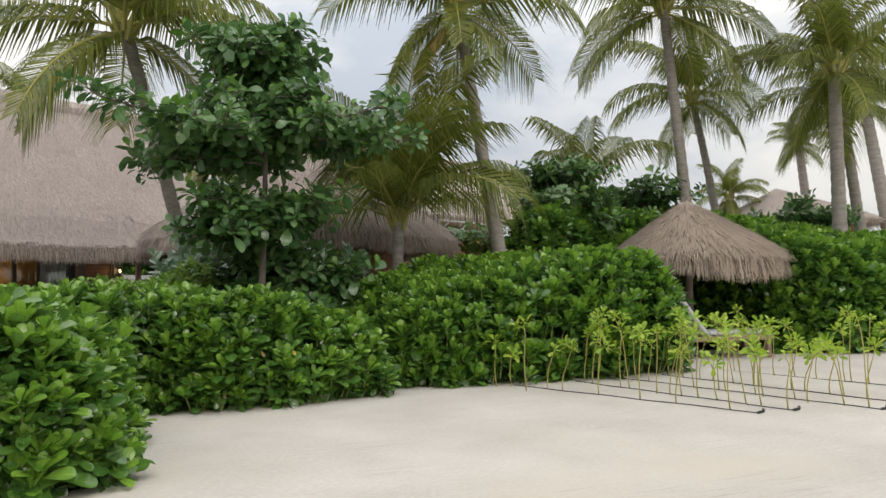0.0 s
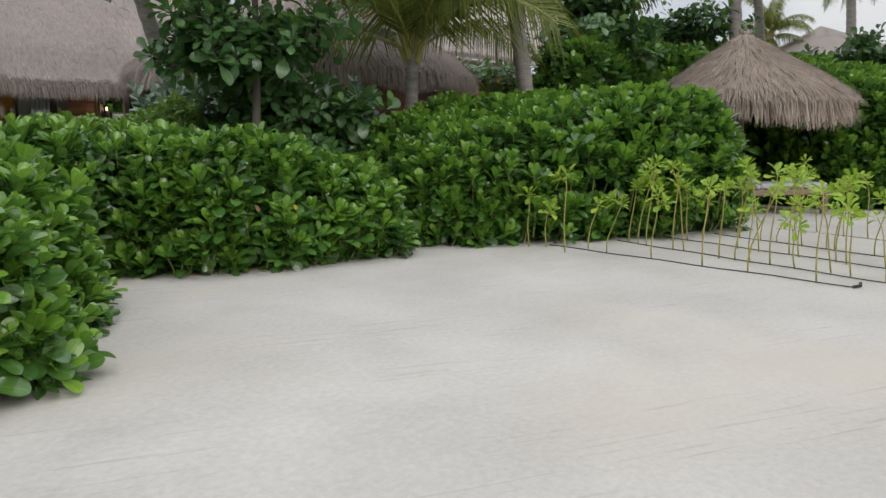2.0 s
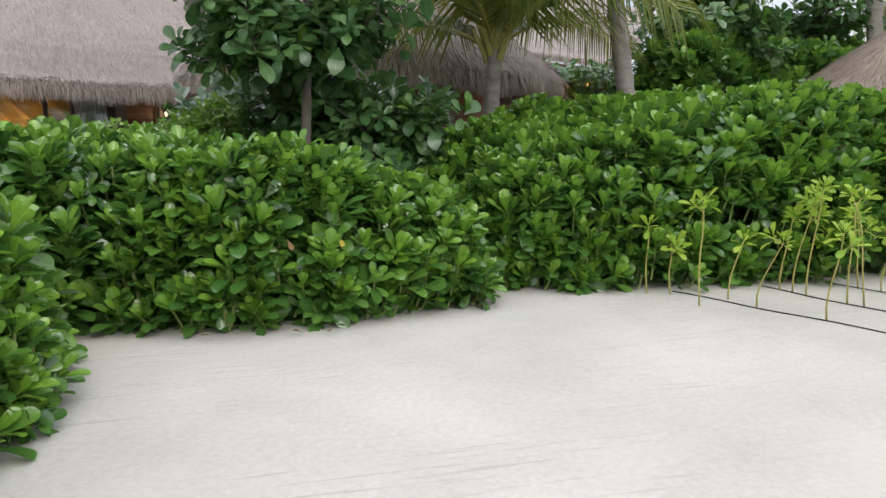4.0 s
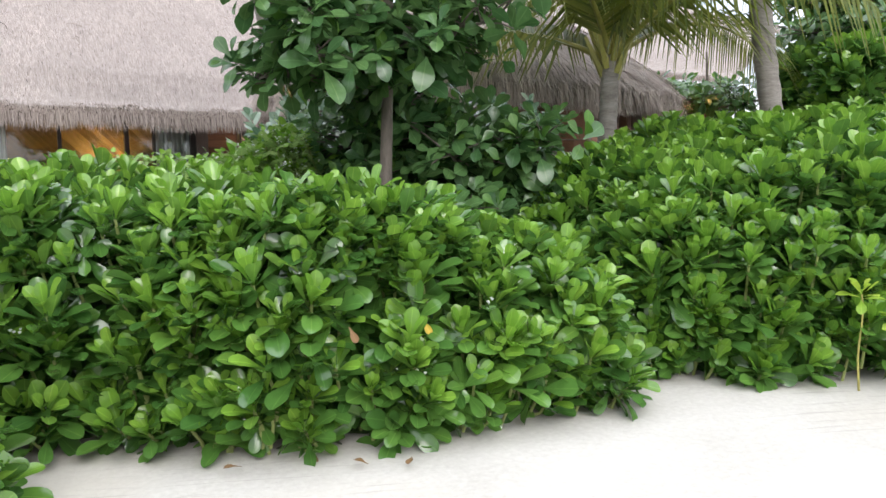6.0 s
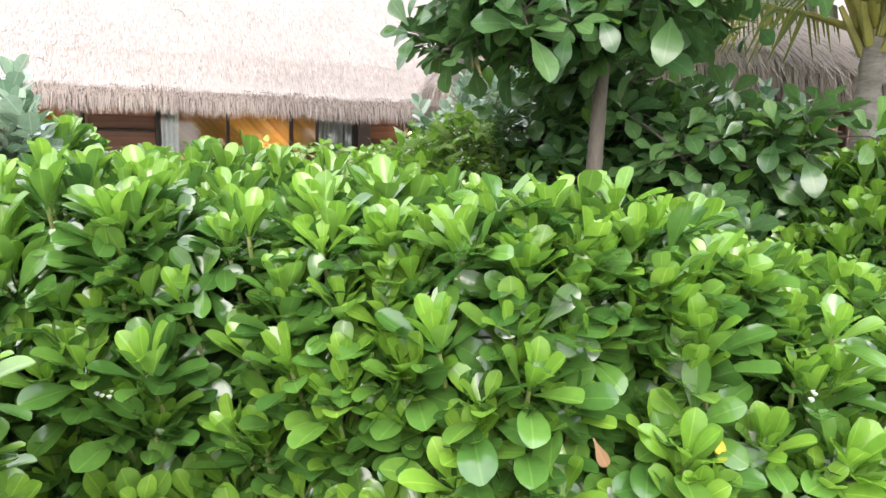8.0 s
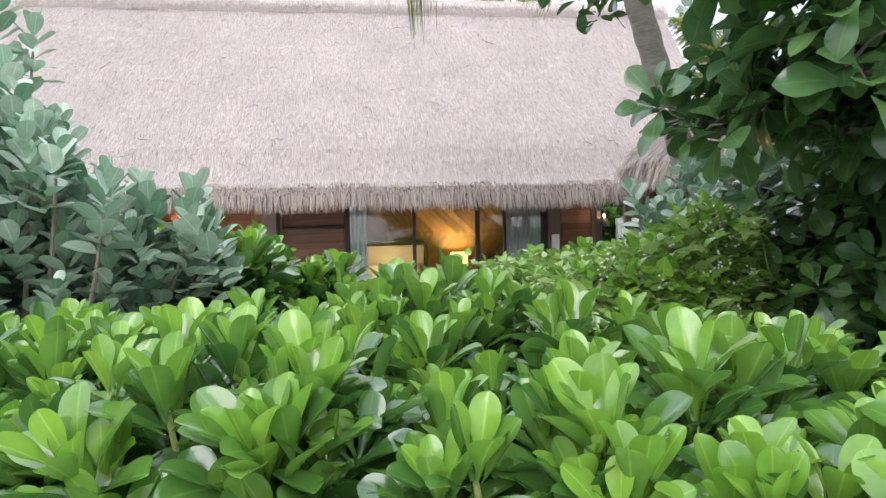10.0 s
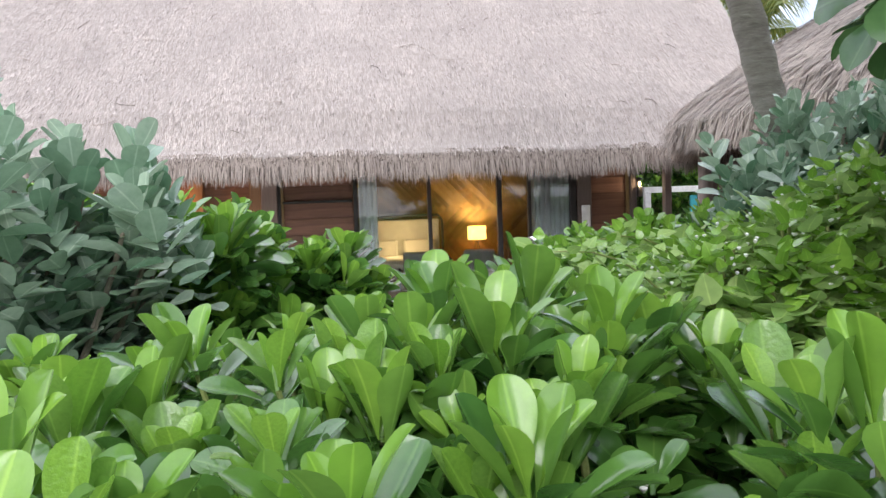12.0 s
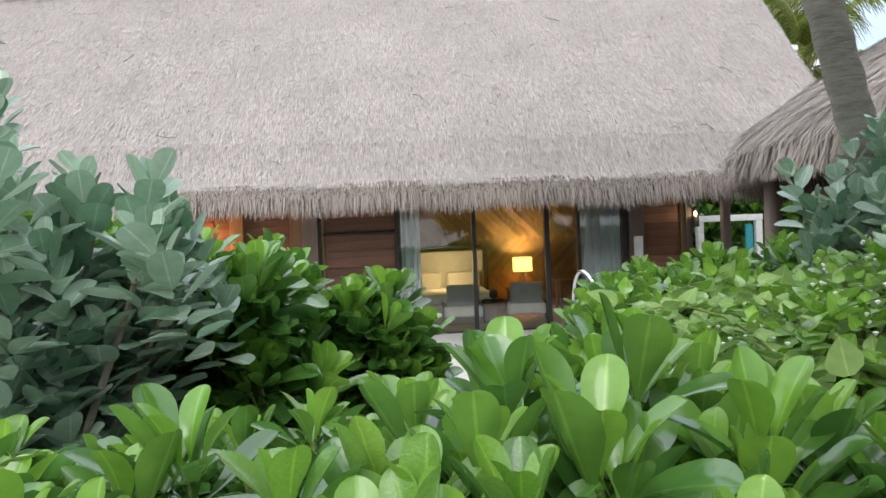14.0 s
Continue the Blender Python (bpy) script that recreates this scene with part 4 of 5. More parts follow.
shutter = [((4.74, 23.03, 1.84), (1.24, 0.06, 0.045)), ((4.74, 23.03, 0.2), (1.24, 0.06, 0.05))]
for c, size in shutter:
    Solid().box(at_villa(*c), size).part("shutter_rail", FRAME_DARK, villa, "dark metal cross rail of the timber shutter")
for x in (4.08, 5.40):
    Solid().box(at_villa(x, 23.0, 1.35), (0.055, 0.10, 2.7)).part("door_frame", FRAME_DARK, villa, "dark metal frame")
# sliding glass front
front = empty("window_1", (7.4, 23.06, 0), "sliding glass doors with dark frames and grey curtains behind", "window", kind="structure")


def at_front(x, y, z):
    return (x - 7.4, y - 23.06, z)


for x, w in ((5.43, 0.05), (6.74, 0.07), (8.03, 0.09), (8.59, 0.06), (9.42, 0.12)):
    Solid().box(at_front(x, 23.04, 1.25), (w, 0.10, 2.4)).part("mullion", FRAME_DARK, front, "dark upright frame bar")
Solid().box(at_front(7.43, 23.04, 0.03), (4.1, 0.14, 0.09)).part("window_sill", FRAME_DARK, front, "dark bottom track")
Solid().box(at_front(7.43, 23.04, 2.42), (4.1, 0.12, 0.1)).part("window_frame", FRAME_DARK, front, "dark top rail")
for x0, x1 in ((5.455, 6.705), (6.775, 7.985), (8.075, 8.56), (8.62, 9.36)):
    g = Solid().box(at_front((x0 + x1) / 2, 23.05, 1.22), (x1 - x0, 0.012, 2.3), bevel=0).part("pane", GLASS, front)
    g.visible_shadow = False


def curtain(x0, x1, y, label):
    n, v, f = int((x1 - x0) * 90), [], []
    for z in (0.08, 1.2, 2.4):
        for i in range(n + 1):
            x = x0 + (x1 - x0) * i / n
            v.append((x - x0, 0.03 * math.sin(i * 0.75) + 0.02 * math.sin(i * 0.31 + z), z))
    f = [(r * (n + 1) + i, r * (n + 1) + i + 1, (r + 1) * (n + 1) + i + 1, (r + 1) * (n + 1) + i) for r in range(2) for i in range(n)]
    ob = tagged(new("curtain", mesh_np("curtain", v, f, [CURTAIN])), label, "curtain", "curtains of the villa")
    ob.location = (x0, y, 0)


curtain(5.47, 5.80, 23.13, "gathered pale grey curtain behind the glass")
curtain(8.63, 9.38, 23.13, "wide pale grey curtain drawn behind glass")

# room behind the glass
tagged(Solid().box((7.0, 25.3, 0.03), (7.2, 4.3, 0.06)).thing("floor", ROOM_WOOD, "brown timber floor of the bedroom", "floor", kind="structure"))
tagged(Solid().box((7.0, 25.3, 2.75), (7.2, 4.3, 0.08)).thing("ceiling", ROOM_WOOD, "timber bedroom ceiling", "ceiling", kind="structure"))
room = empty("wall_room", (7.0, 27.0, 0), "bedroom wall panelled with slanting brown boards", "wall", kind="structure")
Solid().box((0, 0.06, 1.4), (7.2, 0.1, 2.7)).box((-2.9, -2.0, 1.4), (0.1, 4.0, 2.7)).box((3.5, -2.0, 1.4), (0.1, 4.0, 2.7)).part("backing", ROOM_WOOD, room)
SLAT = Solid().box((0, 0, 0), (0.115, 0.02, 1.05), bevel=0.005).mesh("board", ROOM_WOOD)
for r in range(3):
    for i in range(36):
        ob = part_of("board", SLAT, room)
        ob.matrix_basis = pose(-3.0 + i * 0.17, 0.0185, 0.5 + r * 0.78, 0, 45 if r % 2 else -45, 0)
bed = empty("bed", (6.4, 25.7, 0.06), "made double bed with a panelled headboard and white pillows", "bed")
Solid().box((0, 0.62, 0.72), (1.75, 0.08, 1.3), bevel=0.02).part("headboard", LINEN, bed, "upholstered cream headboard")
hb = Solid().tube([(-0.95, 0.56, 0.0), (-0.95, 0.56, 1.35), (-0.85, 0.56, 1.46), (0.85, 0.56, 1.46), (0.95, 0.56, 1.32), (0.95, 0.56, 0.0)], 0.028, 8)
hb.part("headboard_frame", FRAME_DARK, bed, "black rounded frame")
Solid().box((0, -0.5, 0.2), (1.7, 2.1, 0.4), bevel=0.03).part("bed_base", ROOM_WOOD, bed)
Solid().box((0, -0.5, 0.48), (1.68, 2.05, 0.2), bevel=0.06).part("mattress", LINEN, bed, "white bed linen")
for x in (-0.45, 0.4):
    Solid().box((x, 0.38, 0.72), (0.72, 0.16, 0.42), (-18, 0, 0), bevel=0.06).part("pillow", LINEN, bed, "plump white pillow")
tbl = empty("bedside_table", (8.2, 26.62, 0.06), "brown timber bedside table", "table")
Solid().box((0, 0, 0.46), (0.7, 0.45, 0.06)).part("tabletop", ROOM_WOOD, tbl)
Solid().box((0, 0, 0.30), (0.64, 0.4, 0.2)).part("drawer", ROOM_WOOD, tbl)
for x in (-0.3, 0.3):
    for y in (-0.18, 0.18):
        Solid().box((x, y, 0.2), (0.045, 0.045, 0.4)).part("leg", ROOM_WOOD, tbl)
lamp = empty("table_lamp", (8.2, 26.6, 0.55), "lit table lamp with a glowing yellow drum shade", "lamp")
Solid().turned((0, 0, 0.36), [(0.215, 0.0), (0.215, 0.31), (0.205, 0.31), (0.205, 0.0)], 24).part("shade", SHADE, lamp, "glowing warm yellow shade", True)
for a in range(3):
    d = Vector((math.cos(a * 2.1 + 0.5), math.sin(a * 2.1 + 0.5), 0))
    Solid().tube([d * 0.13, d * 0.05 + Vector((0, 0, 0.22)), (0, 0, 0.38)], 0.009, 6).part("leg", FRAME_DARK, lamp)
chair = empty("armchair", (6.6, 24.3, 0.06), "low grey armchair with a pale seat cushion", "armchair", "armchairs in the room")
Solid().box((0, -0.02, 0.25), (0.72, 0.66, 0.20), bevel=0.03).part("seat", WHITE, chair, "pale seat cushion")
Solid().box((0, -0.24, 0.54), (0.62, 0.12, 0.44), (12, 0, 0), bevel=0.03).part("backrest", CUSHION, chair, "grey woven back")
for x in (-0.385, 0.385):
    Solid().box((x, 0, 0.42), (0.05, 0.6, 0.05)).part("armrest", FRAME_DARK, chair)
    for y in (-0.27, 0.27):
        Solid().box((x, y, 0.2), (0.04, 0.04, 0.4)).part("leg", FRAME_DARK, chair)
copy_thing(chair, pose(7.85, 24.35, 0.06, 0, 0, -8))
desk = empty("desk", (9.1, 25.2, 0.06), "small timber writing desk", "desk")
Solid().box((0, 0, 0.68), (0.9, 0.5, 0.05)).part("tabletop", POST_WOOD, desk)
for x in (-0.4, 0.4):
    for y in (-0.2, 0.2):
        Solid().box((x, y, 0.33), (0.05, 0.05, 0.66)).part("leg", POST_WOOD, desk)
stool = empty("side_table", (7.2, 24.2, 0.06), "dark round side table with small objects", "side table")
Solid().turned((0, 0, 0.42), [(0.2, 0), (0.22, 0.02), (0.2, 0.04)], 18).part("tabletop", FRAME_DARK, stool)
Solid().turned((0, 0, 0), [(0.16, 0), (0.03, 0.05), (0.03, 0.42)], 12).part("pedestal", FRAME_DARK, stool)
Solid().turned((7.2, 24.2, 0.52), [(0.04, 0), (0.09, 0.05), (0.08, 0.14), (0.03, 0.17)], 14).thing("vase", FRAME_DARK, "small dark round vase on the side table", "vase", True)


def point(name, place, watts, colour, size):
    d = bpy.data.lights.new(name, "POINT")
    d.energy, d.color, d.shadow_soft_size = watts, colour, size
    o = new(name, d)
    o.location = place


point("table_lamp_light", (8.2, 26.6, 1.06), 60, (1.0, 0.75, 0.33), 0.12)
point("bedside_light", (6.4, 25.35, 1.1), 14, (1.0, 0.70, 0.32), 0.25)
point("wall_lamp_light", (2.15, 22.7, 1.75), 15, (1.0, 0.45, 0.14), 0.06)
point("lantern_light", (10.64, 22.74, 1.95), 1.5, (1.0, 0.75, 0.45), 0.03)


def lantern(x, y, z, label):
    t = empty("wall_lantern", (x, y, z), label, "lantern", "lanterns")
    Solid().box((0, 0.07, 0.1), (0.05, 0.05, 0.12)).part("bracket", FRAME_DARK, t)
    Solid().turned((0, 0, 0), [(0.055, -0.16), (0.06, -0.14), (0.06, 0.02), (0.05, 0.03)], 12).part("lower_case", FRAME_DARK, t, "dark metal case")
    Solid().turned((0, 0, 0), [(0.012, 0.03), (0.024, 0.06), (0.02, 0.10), (0.006, 0.12)], 12).part("bulb", BULB, t, "lit warm bulb", True)
    Solid().turned((0, 0, 0), [(0.065, 0.15), (0.05, 0.18), (0.01, 0.2)], 12).part("cap", FRAME_DARK, t)


lantern(10.64, 22.84, 1.9, "small dark wall lantern with a lit bulb")
lantern(2.05, 22.9, 1.85, "warm lit wall lantern under the thatch")
lantern(17.0, 14.75, 2.0, "warm lit lantern under the round hut's eave")
# terrace
deck = Solid()
deck.box((7.0, 21.75, 0.0), (9.5, 2.3, 0.12), bevel=0.02)
tagged(deck.thing("terrace", STONE, "pale stone terrace in front of the glass doors", "terrace", kind="structure"))
RAIL = [np.array(p) for p in ((7.88, 20.7, 0.0), (7.84, 20.74, 1.6), (8.02, 20.42, 1.5), (8.36, 19.86, 0.0))]
Solid().tube([tuple((1 - u) ** 3 * RAIL[0] + 3 * (1 - u) ** 2 * u * RAIL[1] + 3 * (1 - u) * u * u * RAIL[2] + u ** 3 * RAIL[3]) for u in np.linspace(0, 1, 24)], 0.028, 10).thing(
    "pool_handrail", CHROME, "polished steel pool handrail bent in a loop", "handrail", True)
gate = empty("garden_gate_frame", (14.65, 30.0, 0), "white painted frame with a turquoise upright", "gate")
Solid().box((0, 0, 1.99), (1.9, 0.16, 0.17)).part("beam", WHITE, gate)
for x in (-0.84, 0.84):
    Solid().box((x, 0, 0.95), (0.18, 0.16, 1.9)).part("post", WHITE, gate)
Solid().box((0.62, 0.1, 0.9), (0.2, 0.08, 1.8)).part("upright", TEAL, gate, "turquoise board")
Solid().box((10.92, 22.3, 1.35), (0.13, 0.13, 2.7), bevel=0.015).thing("veranda_post", GREY_WOOD, "brown timber post under the eave", "post")

# ---- round hut beside the villa ----
hut = empty("round_thatched_hut", (13.6, 18.2, 0), "round open hut with a low shaggy thatched roof", "hut")
cone_roof(hut, (13.6, 18.2, 0), (13.6, 18.2), (13.6, 18.2, 5.15), 4.12, 2.62, 0.52, 560, 700, THATCH_HUT, 0.05, (0.25, 0.6), (0.007, 0.015))
for i in range(12):
    a = i * 2 * math.pi / 12 + 0.27
    Solid().tube([(3.7 * math.cos(a), 3.7 * math.sin(a), 0), (3.7 * math.cos(a), 3.7 * math.sin(a), 2.7)], [0.1, 0.09], 10).part("post", GREY_WOOD, hut, "round timber post", True)
Solid().turned((0, 0, 0), [(2.5, 0), (2.5, 2.9), (2.4, 2.9)], 24).part("inner_wall", WALL_WOOD, hut, "dark curved timber wall")
point("hut_light", (16.6, 15.2, 2.0), 6, (1.0, 0.5, 0.18), 0.06)

# ---- villas further along the beach ----
far = empty("thatched_villa", (26.0, 24.0, 0), "second villa with a long thatched roof behind the shrubs", "house")
gable_roof(far, (26.0, 24.0, 0), (24.5, 7.3), (21.2, 3.95), (18.0, 34.4), (17.4, 26.6), 90, 160, THATCH_WARM)
Solid().box((-4.0, -1.9, 2.0), (9.0, 0.15, 4.0)).part("front_wall", WALL_WOOD, far, "dark timber wall")
Solid().box((-4.0, -2.2, 4.05), (9.2, 0.12, 0.16)).part("eave_beam", POST_WOOD, far, "pale timber eave beam")
for i in range(5):
    Solid().box((-8.4 + i * 2.1, -2.1, 2.0), (0.16, 0.16, 4.0)).part("post", GREY_WOOD, far)
last = empty("thatched_hut", (36.0, 12.6, 0), "distant hut with a weathered thatched roof", "hut")
cone_roof(last, (36.0, 12.6, 0), (36.0, 12.6), (36.0, 13.2, 5.8), 3.6, 4.1, 0.4, 60, 120, THATCH_WARM, 0.02)
Solid().turned((0, 0, 0), [(2.6, 0), (2.6, 4.2), (2.5, 4.2)], 20).part("wall", WALL_WOOD, last)

# ---- parasol and lounger ----
para = empty("thatched_parasol", (15.86, 8.54, 0), "beach parasol of shaggy tan thatch on one timber post", "parasol")
cone_roof(para, (15.86, 8.54, 0), (15.93, 8.45), (15.84, 8.56, 3.05), 1.66, 1.9, 0.56, 1500, 460, THATCH_PARASOL, 0.03, (0.18, 0.42), (0.005, 0.011))
Solid().tube([(0, 0, 0), (0.01, 0, 1.4), (0, 0, 2.8)], [0.075, 0.07, 0.06], 12).part("pole", GREY_WOOD, para, "rough timber pole", True)
for i in range(8):
    a = i * math.pi / 4
    Solid().tube([(0, 0, 2.75), (0.12 + 1.42 * math.cos(a), -0.12 + 1.42 * math.sin(a), 1.84)], 0.025, 6).part("rafter", GREY_WOOD, para)
tuft = Solid()
for i in range(40):
    a = i * 2.4
    tuft.tube([(0.06 * math.cos(a), 0.06 * math.sin(a), 2.9), (0.11 * math.cos(a), 0.11 * math.sin(a), 3.0 + 0.12 * rng.uniform())], [0.012, 0.003], 4, False)
tuft.part("top_knot", THATCH_WARM, para, "tied straw tip")


def lounger(m):
    t = tagged(new("sun_lounger"), "timber sun lounger with a raised grey cushioned back", "sun lounger", "loungers under the parasol")
    Solid().box((0, 0, 0.36), (1.95, 0.07, 0.09), bevel=0.01).part("side_rail", LOUNGER_WOOD, t).location = (0, -0.32, 0)
    Solid().box((0, 0, 0.36), (1.95, 0.07, 0.09), bevel=0.01).part("side_rail", LOUNGER_WOOD, t).location = (0, 0.32, 0)
    for i in range(9):
        Solid().box((-0.35 + i * 0.15, 0, 0.40), (0.1, 0.62, 0.025)).part("slat", LOUNGER_WOOD, t)
    for x in (-0.85, 0.85):
        for y in (-0.32, 0.32):
            Solid().box((x, y, 0.17), (0.09, 0.09, 0.34)).part("leg", LOUNGER_WOOD, t)
    Solid().box((0.28, 0, 0.46), (1.3, 0.6, 0.09), bevel=0.03).part("mattress", LINEN_COOL, t, "pale grey mattress")
    Solid().box((-0.62, 0, 0.72), (0.78, 0.6, 0.09), (0, 52, 0), bevel=0.03).part("back_cushion", LINEN_COOL, t, "raised grey cushion")
    t.matrix_basis = m
    return t


lounger(pose(15.24, 7.77, 0, 0, 0, -32))
# ---- broad-leaved tree ----
def broad_tree(foot, height, tiers, radius, label, rosettes, mats, name="sea_trumpet_tree", seed=0, size=1.0, wide=1):
    r = np.random.default_rng(seed)
    thing = empty(name, foot, label, "tree")
    trunk = [Vector((0.05 * math.sin(3.0 * t), 0.04 * math.sin(5 * t + 1), height * t)) for t in np.linspace(0, 1, 14)]
    Solid().tube(trunk, [radius * (1.15 - 0.95 * t) + 0.008 for t in np.linspace(0, 1, 14)], 9).part("trunk", BARK, thing, "brown-grey trunk", True)
    places, axes, sizes = [], [], []
    for z, reach, count, lift in tiers:
        for i in range(count):
            az = i * 2 * math.pi / count + r.normal(0, 0.25)
            ln = reach * r.uniform(0.7, 1.1)
            d = Vector((math.cos(az), math.sin(az), 0))
            z0 = z + r.normal(0, 0.12)
            pts = [Vector((0, 0, z0)) + d * ln * t + Vector((0, 0, lift * ln * (t - 0.35 * t * t) + 0.03 * math.sin(9 * t + i))) for t in np.linspace(0, 1, 6)]
            limb = Solid().tube(pts, [0.032 * size * (1 - 0.75 * t) for t in np.linspace(0, 1, 6)], 6, False)
            for t in np.linspace(0.25, 1.0, 7):
                k = min(4, int(t * 5))
                base = pts[k].lerp(pts[k + 1], t * 5 - k)
                for _ in range(4):
                    off = Vector((r.normal(0, 0.19), r.normal(0, 0.19), r.normal(0.05, 0.09))) * size
                    tip = base + off
                    limb.tube([base, base.lerp(tip, 0.6) + Vector((0, 0, 0.02)), tip], [0.009, 0.007, 0.005], 4, False)
                    places.append(tuple(tip))
                    axes.append((d.x * 0.5 + r.normal(0, 0.4), d.y * 0.5 + r.normal(0, 0.4), 0.8))
                    sizes.append(size * r.uniform(0.7, 1.15))
            limb.part("limb", BARK, thing)
    v, f, mi = scatter(rosettes, np.array(places), np.array(axes), np.array(sizes))
    tagged(part_of("crown", mesh_np("crown", v, f, mats, mi, midrib=1), thing, "large dark green leaves in whorls"), kind="stuff")
    return thing



TREE_MATS = [TREE_LEAF, TREE_LEAF_NEW, TREE_LEAF]
broad_tree((7.95, 11.55, 0), 5.2, [(2.2, 1.0, 5, 0.0), (2.45, 1.15, 5, 0.02), (3.38, 1.6, 7, 0.02), (3.55, 2.2, 8, 0.03), (3.8, 1.1, 5, 0.05), (4.55, 0.55, 4, 0.1), (4.85, 0.75, 6, 0.06)],
           0.05, "tiered tree with large dark green leaves behind the shrub bank", TREE_ROSETTES, TREE_MATS, seed=3)
for foot, hh, tiers, sd, lab in (
        ((16.5, 11.9, 0), 4.7, [(2.6, 1.3, 7, 0.2), (3.2, 1.4, 7, 0.2), (3.9, 1.0, 6, 0.3)], 5, "dark leafy tree among the shrubs"),
        ((17.3, 15.3, 0), 3.6, [(1.6, 1.1, 6, 0.2), (2.4, 1.1, 6, 0.3)], 6, "small leafy tree beside a palm trunk"),
        ((19.2, 11.2, 0), 4.2, [(1.8, 1.4, 7, 0.2), (2.7, 1.5, 7, 0.2), (3.4, 1.0, 5, 0.3)], 7, "broad dark green tree behind the parasol"),
        ((22.8, 8.4, 0), 3.6, [(2.3, 1.1, 6, 0.2), (2.9, 1.2, 6, 0.25)], 8, "leafy bush rising over the far shrubbery"),
        ((9.1, 11.85, 0), 1.95, [(0.55, 0.8, 6, 0.2), (1.0, 0.85, 6, 0.3), (1.5, 0.75, 6, 0.15)], 9, "low dark-leaved shrub under the tree"),
        ((8.6, 12.6, 0), 1.9, [(0.6, 0.9, 6, 0.2), (1.2, 0.8, 6, 0.3), (1.7, 0.6, 5, 0.2)], 10, "dark-leaved undergrowth behind the tree")):
    broad_tree(foot, hh, tiers, 0.06, lab, TREE_ROSETTES, TREE_MATS, "broadleaf_shrub" if hh < 2 else "broadleaf_tree", sd)


# ---- silvery heliotrope shrubs ----
def heliotrope(foot, tops, label, seed):
    r = np.random.default_rng(seed)
    t = empty("tree_heliotrope", foot, label, "shrub", "silvery shrubs")
    F = Vector(foot)
    places, axes, sizes = [], [], []
    for x, y, z in tops:
        tip = Vector((x, y, z)) - F
        base = Vector((tip.x * 0.4, tip.y * 0.4, 0))
        pts = [base.lerp(tip, k) + Vector((0.05 * math.sin(4 * k + x), 0.05 * math.sin(3 * k + y), 0)) for k in np.linspace(0, 1, 6)]
        Solid().tube(pts, [0.03 - 0.02 * k for k in np.linspace(0, 1, 6)], 6, False).part("stem", TWIG, t, "pale grey stem")
        for k in np.linspace(0.3, 1.0, 7):
            i = min(4, int(k * 5))
            p = pts[i].lerp(pts[i + 1], k * 5 - i)
            for _ in range(1):
                places.append(tuple(p + Vector((r.normal(0, 0.1), r.normal(0, 0.1), r.normal(0, 0.05))) * (0.2 if k > 0.99 else 1.2)))
                axes.append((r.normal(0, 0.18), r.normal(0, 0.18), 1.0))
                sizes.append(r.uniform(0.9, 1.2))
    v, f, mi = scatter(GREY_ROSETTES, np.array(places), np.array(axes), np.array(sizes))
    tagged(part_of("foliage", mesh_np("foliage", v, f, [GREY_LEAF, GREY_LEAF, GREY_LEAF], mi, midrib=1), t, "velvety grey-green leaves"), kind="stuff")


def spread(x0, x1, y0, y1, top, n, seed):
    r = np.random.default_rng(seed)
    return [(x, y, top(x, y) + r.normal(0, 0.1)) for x, y in zip(r.uniform(x0, x1, n), r.uniform(y0, y1, n))]


heliotrope((3.4, 13.6, 0), spread(2.3, 4.45, 13.1, 14.2, lambda x, y: 1.6 + 0.66 * max(0.0, 4.2 - x), 34, 1) + [(2.6, 14.8, 3.65), (2.2, 14.7, 3.4), (2.85, 15.1, 3.2), (2.45, 14.4, 3.0), (2.9, 14.5, 2.7)], "silvery green heliotrope shrub with broad velvety leaves", 1)
heliotrope((8.4, 14.9, 0), spread(8.15, 9.9, 14.3, 15.6, lambda x, y: 1.66 + 0.48 * (x - 8.1), 24, 2), "silvery heliotrope shrub beside the leaning palm", 2)
heliotrope((10.2, 12.9, 0), spread(9.8, 11.2, 12.4, 13.3, lambda x, y: 1.75, 10, 3), "silvery shrub at a palm's foot", 3)
VINE_MATS = [VINE_LEAF, LEAF_YOUNG, VINE_LEAF]
hedge("trailing_vine_shrub", [(6.3, 12.6), (7.2, 12.2), (7.9, 12.6), (8.4, 13.4), (8.0, 14.2), (6.9, 14.3), (6.3, 13.6)],
      lambda x, y: 1.06 + 0.62 * np.clip((x - 6.4) / 1.5, 0, 1), 0.5, 95, "pale green rambling shrub with small leaves and white flowers", VINE_ROSETTES, VINE_ROSETTES, 1.1, mats=VINE_MATS, lumps=0.32, blossom=330, lift=0.07)
vr = np.random.default_rng(31)
SPRIG = [rosette_mesh(HEARTS, whorl(HEARTS, 5, 100, 35, 0.085, 0.3, 0.0, 0.02, 0.05)) for _ in range(2)]


